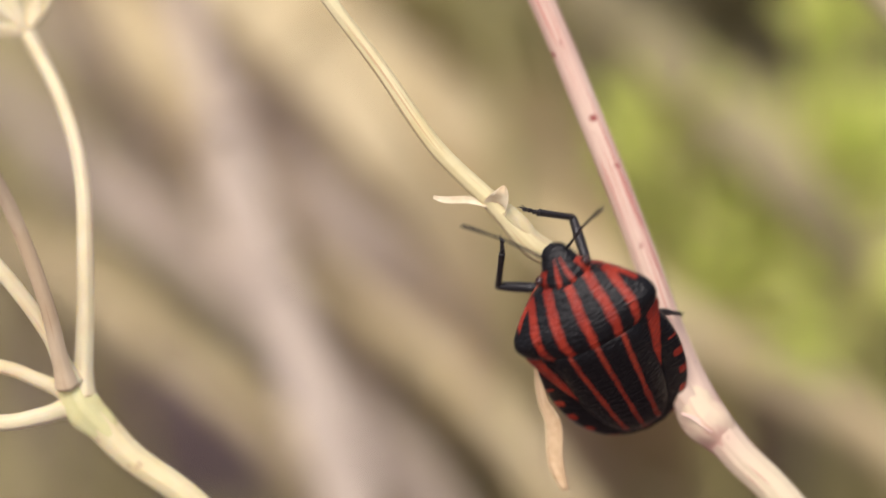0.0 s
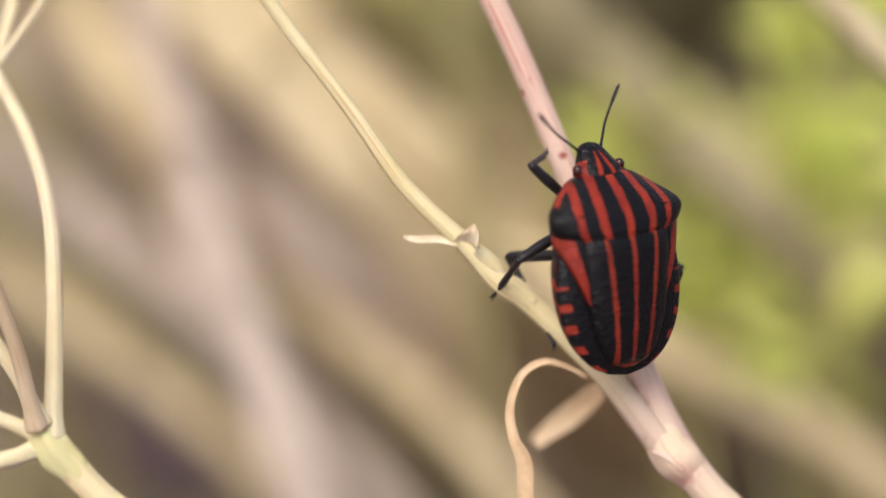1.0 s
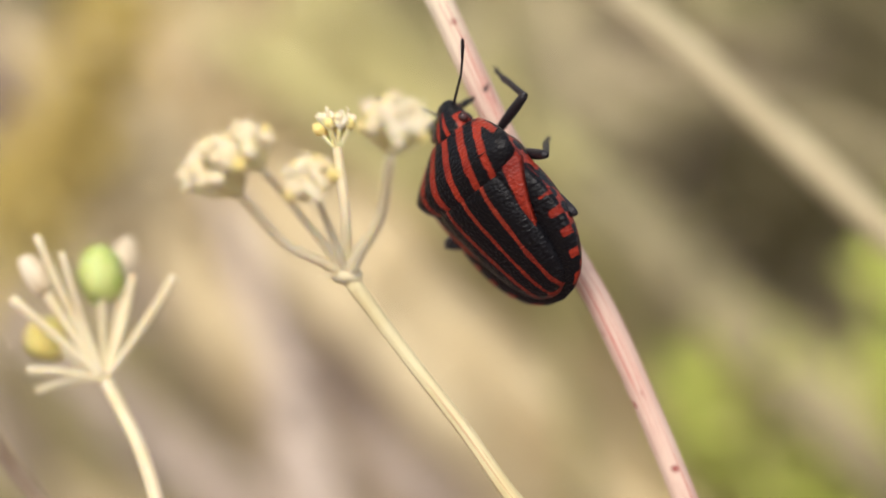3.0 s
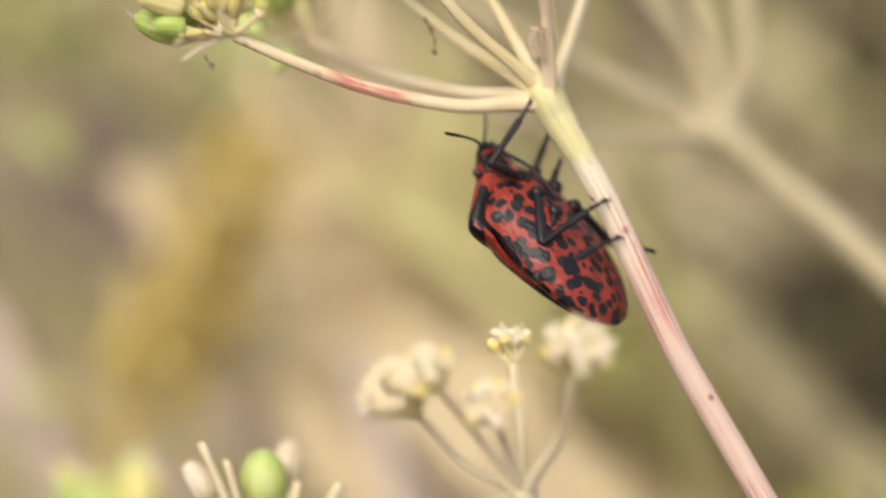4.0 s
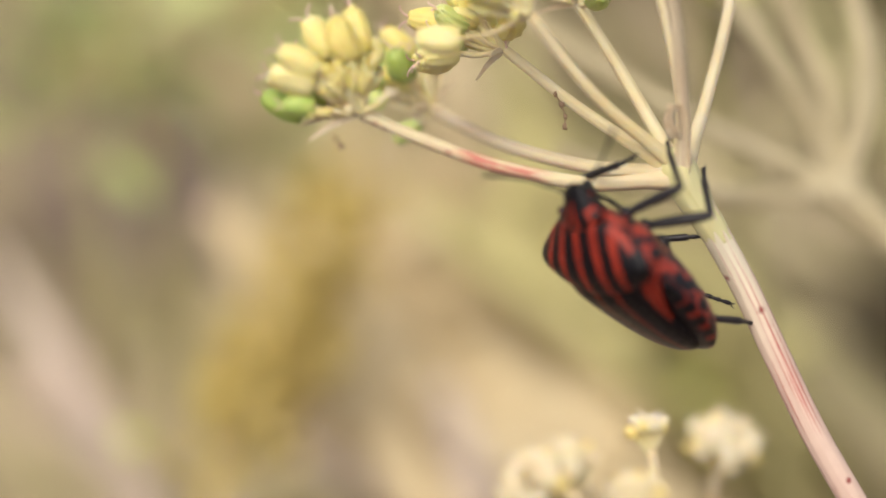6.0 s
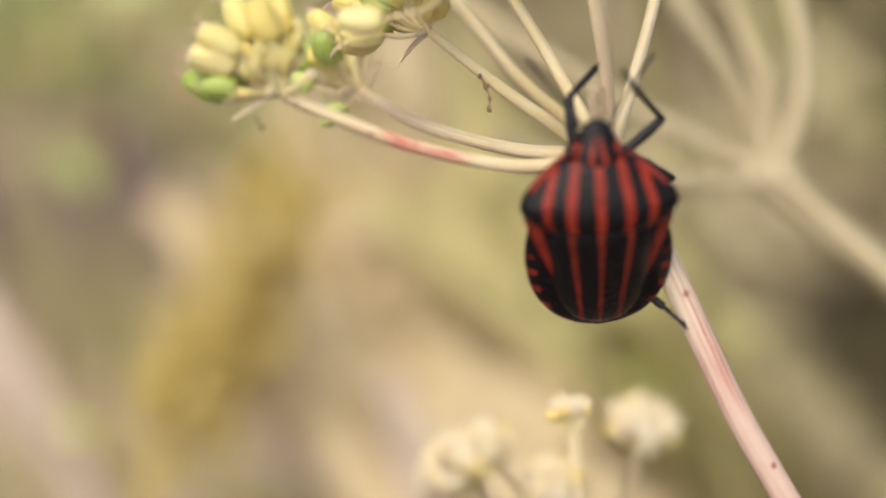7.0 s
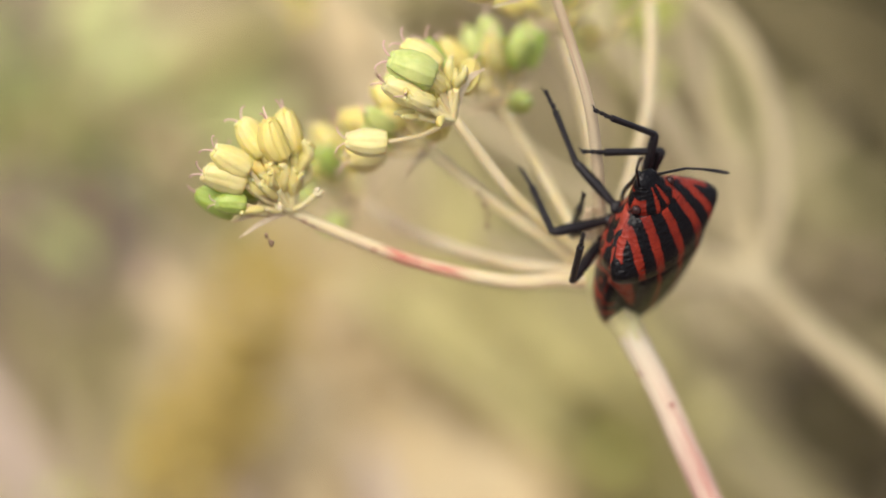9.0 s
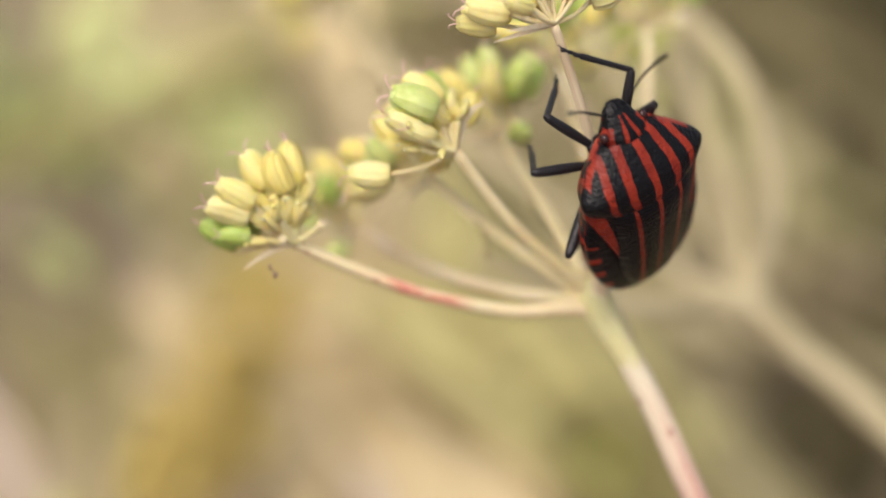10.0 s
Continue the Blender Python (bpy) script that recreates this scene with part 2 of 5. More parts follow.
# ---- mesh helpers ----
class Geo:
    """Vertices in mm, faces, and a uv for each face corner's vertex."""
    def __init__(self):
        self.v, self.f, self.uv, self.red = [], [], [], []

    def add(self, v, f, uv=None, red=None):
        k = len(self.v)
        self.v += [tuple(p) for p in v]
        self.f += [tuple(i + k for i in q) for q in f]
        self.uv += list(uv) if uv is not None else [(0.0, 0.0)] * len(v)
        self.red += list(red) if red is not None else [0.0] * len(v)
        return self


def mesh_of(name, geo, material, transform=None, smooth=True):
    me = bpy.data.meshes.new(name)
    vs = [transform(p) for p in geo.v] if transform else [Vector(p) * MM for p in geo.v]
    me.from_pydata(vs, [], geo.f)
    lay = me.uv_layers.new(name="UVMap")
    idx = np.empty(len(me.loops), dtype=np.int32)
    me.loops.foreach_get("vertex_index", idx)
    lay.data.foreach_set("uv", np.array(geo.uv, dtype=np.float32)[idx].ravel())
    if any(geo.red):
        me.attributes.new("red", "FLOAT", "POINT").data.foreach_set("value", np.array(geo.red, dtype=np.float32))
    for m in material if isinstance(material, (list, tuple)) else [material]:
        me.materials.append(m)
    me.polygons.foreach_set("use_smooth", [smooth] * len(me.polygons))
    me.validate()
    me.update()
    return me


def thing(name, base, label, category, group=""):
    """An Empty at the workspace point base, in the world's upright axes, that carries the parts."""
    ob = new(name)
    ob.empty_display_size = 0.002
    ob.location = W(base)
    return tagged(ob, label, category, group)


def origin(ob):
    p = Vector((0, 0, 0))
    while ob is not None:
        p, ob = p + ob.location, ob.parent
    return p


def part(name, geo, material, parent, label="", smooth=True):
    """Workspace geometry as ONE mesh under a thing or a part."""
    o = origin(parent)
    ob = new(name, mesh_of(name, geo, material, lambda p: W(p) - o, smooth))
    ob.parent = parent
    return tagged(ob, label) if label else ob


def piece(name, me, parent, at, turn, size=1.0, label=""):
    """A shared mesh set under a part: at in workspace mm, turn a rotation in the workspace."""
    ob = new(name, me)
    ob.parent = parent
    ob.matrix_basis = Matrix.Translation(W(at) - origin(parent)) @ VIEW.to_3x3().to_4x4() @ turn.to_matrix().to_4x4() @ Matrix.Scale(size, 4)
    return tagged(ob, label) if label else ob


def smooth_line(points, steps=8):
    """Catmull-Rom through points (tuples of any length)."""
    P = [np.array(p, float) for p in points]
    P = [2 * P[0] - P[1]] + P + [2 * P[-1] - P[-2]]
    out = []
    for i in range(1, len(P) - 2):
        for k in range(steps):
            t = k / steps
            out.append(0.5 * (2 * P[i] + (P[i + 1] - P[i - 1]) * t + (2 * P[i - 1] - 5 * P[i] + 4 * P[i + 1] - P[i + 2]) * t * t
                              + (3 * P[i] - P[i - 1] - 3 * P[i + 1] + P[i + 2]) * t ** 3))
    out.append(P[-2])
    return out


def tube(points, around=20, steps=8, ribs=0, rib=0.06, geo=None, wobble=0.0, flat=1.0):
    """A tapered tube through (x, y, z, radius) points, ribbed along its length, closed at both ends."""
    geo = geo or Geo()
    L = smooth_line(points, steps)
    C = [Vector(p[:3]) for p in L]
    side = None
    verts, uvs, along = [], [], 0.0
    for i, c in enumerate(C):
        d = (C[min(i + 1, len(C) - 1)] - C[max(i - 1, 0)]).normalized()
        if side is None:
            side = d.orthogonal().normalized()
        side = (side - d * side.dot(d)).normalized()
        up = d.cross(side)
        if i:
            along += (c - C[i - 1]).length
        r0 = max(float(L[i][3]), 0.01)
        for k in range(around):
            a = 2 * math.pi * k / around
            r = r0 * (1 + (rib * math.cos(ribs * a) if ribs else 0.0))
            if wobble:
                r *= 1 + wobble * noise.noise(c * 0.9 + Vector((math.cos(a), math.sin(a), 0)) * 0.6)
            verts.append(c + side * (r * math.cos(a)) + up * (r * flat * math.sin(a)))
            uvs.append((abs(2 * k / around - 1), along))
    n = len(C)
    faces = [(i * around + k, i * around + (k + 1) % around, (i + 1) * around + (k + 1) % around, (i + 1) * around + k) for i in range(n - 1) for k in range(around)]
    faces += [tuple(range(around - 1, -1, -1)), tuple((n - 1) * around + k for k in range(around))]
    return geo.add(verts, faces, uvs)


def ball(at, radius, geo=None, squash=(1, 1, 1), rough=0.0, seed=0.0, rings=10, around=14):
    geo = geo or Geo()
    verts, faces = [], []
    for i in range(rings + 1):
        for k in range(around):
            a, b = math.pi * i / rings, 2 * math.pi * k / around
            d = Vector((math.sin(a) * math.cos(b), math.sin(a) * math.sin(b), math.cos(a)))
            r = radius * (1 + rough * noise.noise(d * 1.7 + Vector((seed, 0, seed))))
            verts.append(Vector(at) + Vector((d.x * squash[0], d.y * squash[1], d.z * squash[2])) * r)
    faces = [(i * around + k, (i + 1) * around + k, (i + 1) * around + (k + 1) % around, i * around + (k + 1) % around) for i in range(rings) for k in range(around)]
    return geo.add(verts, faces)


def ribbon(points, widths, thick=0.06, curl=0.0, geo=None, steps=8, across=7, face=(0, -1, 0), twist=0.0):
    """A leaf-like strip through points, of given half widths, thin but solid, cupped by curl."""
    geo = geo or Geo()
    L = smooth_line([(*p, w) for p, w in zip(points, widths)], steps)
    C = [Vector(p[:3]) for p in L]
    top, bot = [], []
    for i, c in enumerate(C):
        d = (C[min(i + 1, len(C) - 1)] - C[max(i - 1, 0)]).normalized()
        nrm = Vector(face)
        nrm = (nrm - d * nrm.dot(d)).normalized()
        if twist:
            nrm = Matrix.Rotation(twist * i / len(C), 3, d) @ nrm
        s = d.cross(nrm)
        for k in range(across):
            u = 2 * k / (across - 1) - 1
            p = c + s * (u * L[i][3]) + nrm * (curl * (u * u - 0.4) * L[i][3] + 0.06 * noise.noise(c * 1.3 + s * u))
            top.append(p + nrm * thick * 0.5)
            bot.append(p - nrm * thick * 0.5)
    n, m = len(C), across
    N = n * m
    faces = []
    for i in range(n - 1):
        for k in range(m - 1):
            a = i * m + k
            faces += [(a, a + 1, a + m + 1, a + m), (N + a, N + a + m, N + a + m + 1, N + a + 1)]
        faces += [(i * m, (i + 1) * m, N + (i + 1) * m, N + i * m), (i * m + m - 1, N + i * m + m - 1, N + (i + 1) * m + m - 1, (i + 1) * m + m - 1)]
    for k in range(m - 1):
        faces += [(k, N + k, N + k + 1, k + 1), ((n - 1) * m + k, (n - 1) * m + k + 1, N + (n - 1) * m + k + 1, N + (n - 1) * m + k)]
    uv = [((j % m) / (m - 1), (j // m) * 0.4) for j in range(N)] * 2
    return geo.add(top + bot, faces, uv)


INVERSE = VIEW.inverted()


def grounded(points):
    """Adds to a stem's lower end (its first point) a bend that runs down into the soil."""
    a, b = Vector(points[0][:3]), Vector(points[1][:3])
    d = (VIEW.to_3x3() @ (a - b)).normalized()
    r = points[0][3]
    foot = W(a)
    more, p, k = [], foot.copy(), 0
    while p.z > -0.004 and k < 60:
        d = (d * 0.8 + Vector((0, 0, -1)) * 0.2).normalized()
        p = p + d * 0.012
        q = INVERSE @ p / MM
        more.append((q.x, q.y, q.z, r))
        k += 1
    return more[::-1] + list(points)


def toward(d, roll=0.0):
    """The rotation that turns +z to the direction d."""
    q = Vector(d).normalized().to_track_quat("Z", "Y")
    return q @ Euler((0, 0, roll)).to_quaternion()


# ---- ground ----
def build_ground():
    n, verts, faces = 90, [], []
    reach = [(-1 if k < 0 else 1) * (abs(k) / (n / 2)) ** 3.2 * 60 for k in range(-n // 2, n // 2 + 1)]
    for y in reach:
        for x in reach:
            near = max(0.0, 1 - math.hypot(x, y - 0.4) / 3)
            verts.append((x, y + 0.5, near * (0.006 * noise.noise(Vector((x * 14, y * 14, 0))) + 0.003 * noise.noise(Vector((x * 60, y * 60, 3))))))
    m = n + 1
    faces = [(i * m + k, i * m + k + 1, (i + 1) * m + k + 1, (i + 1) * m + k) for i in range(n) for k in range(n)]
    me = bpy.data.meshes.new("ground")
    me.from_pydata(verts, [], faces)
    me.materials.append(M_SOIL)
    me.polygons.foreach_set("use_smooth", [True] * len(faces))
    tagged(new("ground", me), "bare purplish-brown soil under dry plants", "ground", "", "structure")


build_ground()


# ---- fruit and flower meshes shared by the umbels ----
def fruit_geo(seed, length=2.15, width=0.8):
    """A ribbed double fruit standing on z = 0: two unequal halves with raised ribs, drawn in to a knobby collar on top."""
    rng = random.Random(seed)
    g, rings, around = Geo(), 16, 32
    lean, fat, bow = rng.uniform(-0.14, 0.14), rng.uniform(0.86, 1.08), rng.uniform(-0.16, 0.16)
    verts = []
    for i in range(rings + 1):
        t = i / rings
        r = width * fat * (0.36 + 0.66 * math.sin(math.pi * min(1.0, 0.10 + 0.84 * t)) ** 0.55) * (1.04 - 0.14 * t)
        for k in range(around):
            a = 2 * math.pi * k / around
            c = math.cos(a)
            rr = r * (1 + 0.075 * math.cos(10 * a) - 0.2 * math.exp(-(c / 0.17) ** 2) + lean * math.sin(a) + 0.05 * noise.noise(Vector((2 * c, 2 * math.sin(a) + seed, 3 * t))))
            verts.append((rr * c * 0.84 + bow * math.sin(math.pi * t), rr * math.sin(a), length * t))
    faces = [(i * around + k, i * around + (k + 1) % around, (i + 1) * around + (k + 1) % around, (i + 1) * around + k) for i in range(rings) for k in range(around)]
    faces += [tuple(range(around - 1, -1, -1)), tuple(rings * around + k for k in range(around))]
    g.add(verts, faces)
    for q in (-1, 1):
        ball((0.02, 0.2 * q, length * 1.0), width * 0.34, g, (1, 1, 0.6), 0.3, 1.0 + q, 6, 10)
    return g


def stunted_geo(seed):
    """A narrow unripe fruit that never filled, with a ragged tip."""
    rng = random.Random(seed)
    g = tube([(0, 0, 0, 0.13), (rng.uniform(-0.1, 0.1), 0, 0.45, 0.3), (rng.uniform(-0.2, 0.2), 0.05, 1.1, 0.33), (rng.uniform(-0.25, 0.25), 0.1, 1.7, 0.2), (rng.uniform(-0.3, 0.3), 0.1, 1.95, 0.1)], 12, 6, 5, 0.14)
    ball((0, 0.1, 1.8), 0.2, g, (1, 1, 0.7), 0.4, seed, 6, 8)
    return g


def style_geo():
    g = Geo()
    for s in (-1, 1):
        tube([(0.1 * s, 0, 0, 0.06), (0.22 * s, 0.05, 0.35, 0.05), (0.5 * s, 0.1, 0.62, 0.045), (0.72 * s, 0.1, 0.64, 0.055)], 6, 4, geo=g)
    return g


def petal_geo(seed):
    """A shrivelled floret: soft knobs of withered petals round a swollen centre."""
    rng = random.Random(seed)
    g = Geo()
    ball((0, 0, 0.2), 0.36, g, (1, 1, 1.1), 0.35, seed, 8, 11)
    for k in range(5):
        a = k * 1.257 + rng.uniform(-0.3, 0.3)
        c, s, h = math.cos(a), math.sin(a), rng.uniform(0.2, 0.55)
        ball((0.32 * c, 0.32 * s, h), rng.uniform(0.16, 0.27), g, (1.1, 0.8, 1.2), 0.4, seed + k, 7, 9)
    for k in range(2):
        a = rng.uniform(0, 6.3)
        c, s = math.cos(a), math.sin(a)
        tube([(0.1 * c, 0.1 * s, 0.3, 0.05), (0.3 * c, 0.3 * s, 0.75, 0.04), (0.45 * c, 0.45 * s, 0.95, 0.075)], 6, 4, geo=g)
    return g


ME_FRUIT = {k: [mesh_of("fruit", fruit_geo(q), m) for q in range(4)] for k, m in (("y", M_FRUIT_Y), ("g", M_FRUIT_G), ("p", M_FRUIT_P))}
ME_HUSK = mesh_of("fruit", fruit_geo(5), M_BRACT)
ME_STUNTED = [mesh_of("stunted_fruit", stunted_geo(q), M_FRUIT_P) for q in range(4)]
ME_STYLE = mesh_of("style", style_geo(), M_STYLE)
ME_PETAL = [mesh_of("floret", petal_geo(s), M_PETAL) for s in range(4)]
ME_BUD = mesh_of("bud", ball((0, 0, 0.2), 0.4, None, (1, 1, 1.15), 0.35, 2.0, 8, 10), M_BUD)


def pedicel(parent, a, b, r=0.14, material=None, bend=0.25):
    """A thin curved stalk from a to b."""
    a, b = Vector(a), Vector(b)
    mid = (a + b) / 2 + Vector((0, 0, -1)) * bend * (b - a).length * 0.3
    return part("pedicel", tube([(*a, r * 1.25), (*mid, r), (*b, r * 1.1)], 8, 5), material or M_UMBEL, parent)


def add_fruit(ray, base, foot, d, kind="y", size=1.0, roll=0.0, stalk=True, style=True):
    """One fruit whose foot is at foot and which points along d, on its own stalk from base."""
    d = Vector(d).normalized()
    foot = Vector(foot) + d * 0.25
    if stalk:
        pedicel(ray, base, foot, 0.12)
    piece("fruit", ME_FRUIT[kind][int(abs(roll) * 13) % 4], ray, foot, toward(d, roll), size)
    if style:
        piece("style", ME_STYLE, ray, Vector(foot) + d * 2.1 * size, toward(d, roll + 1.2), size)


def crowd(ray, base, axis, count, spread, kinds, seed, reach, size):
    """More, smaller fruits that fill the gaps of a head."""
    rng = random.Random(seed)
    axis = Vector(axis).normalized()
    for k in range(count):
        d = (axis + Vector([rng.gauss(0, 0.55 * spread) for _ in range(3)])).normalized()
        foot = Vector(base) + d * rng.uniform(*reach)
        lean = (d + Vector([rng.gauss(0, 0.25) for _ in range(3)])).normalized()
        add_fruit(ray, base, foot, lean, rng.choice(kinds), rng.uniform(*size), rng.uniform(0, 6), True, k % 2 == 0)


def umbellet(ray, base, axis, count, spread, kinds, seed, reach=(2.2, 3.0), size=(0.8, 1.0)):
    """A head of fruits that stand out round axis from base."""
    rng = random.Random(seed)
    axis = Vector(axis).normalized()
    u = axis.orthogonal().normalized()
    for k in range(count):
        tilt = spread * math.sqrt((k + 0.5) / count)
        d = Matrix.Rotation(k * 2.4 + rng.uniform(-0.3, 0.3), 3, axis) @ (Matrix.Rotation(tilt, 3, u) @ axis)
        foot = Vector(base) + d * rng.uniform(*reach)
        d2 = (d + Vector([rng.uniform(-0.25, 0.25) for _ in range(3)])).normalized()
        add_fruit(ray, base, foot, d2, rng.choice(kinds), rng.uniform(*size), rng.uniform(0, 6))
    crowd(ray, base, axis, count // 2, spread * 1.1, kinds, seed + 500, (1.4, 2.6), (0.6, 0.9))
    tuft(ray, base, axis, count, seed + 700)
    for k in range(4):
        d = Matrix.Rotation(k * 1.57 + 0.5, 3, axis) @ (Matrix.Rotation(1.3, 3, u) @ axis)
        p = Vector(base)
        part("bract", ribbon([p, p + d * 1.2, p + d * 2.3 - axis * 0.2], (0.16, 0.14, 0.03), 0.05, 0.2, None, 4, 4), M_BRACT, ray)


def tuft(ray, base, axis, count, seed):
    """Short pale stalks with stunted, narrow fruits crowded at the foot of a fruit head."""
    rng = random.Random(seed)
    axis = Vector(axis).normalized()
    for k in range(count):
        d = (axis + Vector([rng.gauss(0, 0.42) for _ in range(3)])).normalized()
        tip = Vector(base) + d * rng.uniform(0.9, 2.4)
        pedicel(ray, base, tip, 0.16, M_FUNNEL)
        if k % 5 == 4:
            piece("floret", ME_PETAL[k % 4], ray, tip, toward(d, rng.uniform(0, 6)), rng.uniform(0.35, 0.6))
        else:
            piece("stunted_fruit", ME_STUNTED[k % 4], ray, tip, toward((d + Vector([rng.gauss(0, 0.2) for _ in range(3)])).normalized(), rng.uniform(0, 6)), rng.uniform(0.55, 1.0))


def withered(ray, at, axis, count, radius, seed, buds=4):
    """A funnel of pale stalks under a cushion of shrivelled cream florets, with a few yellow buds on its rim."""
    rng = random.Random(seed)
    axis = Vector(axis).normalized()
    u = axis.orthogonal().normalized()
    v = axis.cross(u)
    foot = Vector(at) - axis * radius * 1.1
    for k in range(count):
        r, a = math.sqrt((k + 0.5) / count), k * 2.4 + rng.uniform(-0.2, 0.2)
        p = Vector(at) + (u * math.cos(a) + v * math.sin(a)) * radius * r + axis * radius * (0.35 * (1 - r * r) + rng.uniform(-0.12, 0.12))
        d = ((p - foot).normalized() + Vector([rng.gauss(0, 0.2) for _ in range(3)])).normalized()
        out = (p - foot) - axis * (p - foot).dot(axis)
        mid = foot.lerp(p, 0.5) + out * 0.16
        part("pedicel", tube([(*foot, 0.13), (*mid, 0.1), (*p, 0.12)], 8, 5), M_FUNNEL, ray)
        bud = k >= count - buds
        piece("bud" if bud else "floret", ME_BUD if bud else ME_PETAL[k % 4], ray, p, toward(d, rng.uniform(0, 6)), rng.uniform(0.65, 0.95) if bud else rng.uniform(0.62, 0.95))


# ---- the umbel plant on which the bug climbs ----
MAIN = [(22.50, 188.6, -18.5, 0.92), (17.70, 188.3, -12.8, 0.90), (15.30, 188.2, -10.4, 0.92), (13.50, 188.3, -8.0, 0.98), (12.00, 188.4, -4.6, 0.80), (10.58, 188.6, -0.4, 0.68), (8.68, 188.8, 4.6, 0.66), (6.08, 188.9, 11.0, 0.66),
        (4.08, 189.0, 15.4, 0.67), (2.03, 189.1, 19.0, 0.68), (-0.87, 189.3, 24.1, 0.68), (-2.82, 189.4, 28.2, 0.69), (-4.52, 189.4, 31.9, 0.70), (-6.72, 189.4, 35.9, 0.74), (-7.52, 189.4, 37.3, 0.85)]
SIDE = [(13.9, 188.2, -9.0, 0.8), (12.9, 188.0, -7.9, 0.86), (11.8, 187.8, -6.6, 0.78), (10.2, 187.5, -4.7, 0.64), (8.5, 187.1, -2.95, 0.60), (5.85, 186.8, -0.4, 0.64), (4.4, 186.4, 0.6, 0.64), (2.6, 186.0, 2.5, 0.50), (-0.5, 185.0, 5.5, 0.42),
        (-3.4, 184.0, 9.6, 0.38), (-6.3, 183.0, 13.4, 0.36), (-8.9, 182.0, 17.0, 0.40)]
F = (-9.1, 182.0, 17.3)


def ray_part(parent, points, r0, r1, material, label=""):
    """A tapered, faintly ribbed ray from the first point to the last."""
    n = len(points) - 1
    near = tuple(Vector(points[0]).lerp(Vector(points[1]), min(0.4, 1.6 / (Vector(points[1]) - Vector(points[0])).length)))
    line = [(*points[0], r0 * 1.5), (*near, r0 * 1.08)] + [(*p, r0 + (r1 - r0) * (k + 1) / n) for k, p in enumerate(points[1:])]
    return part("ray", tube(line, 18, 8, 6, 0.05), material, parent, label)


def from_top(geo):
    """Counts a stem's length from its upper end."""
    end = max(v for _, v in geo.uv)
    geo.uv = [(u, end - v) for u, v in geo.uv]
    return geo


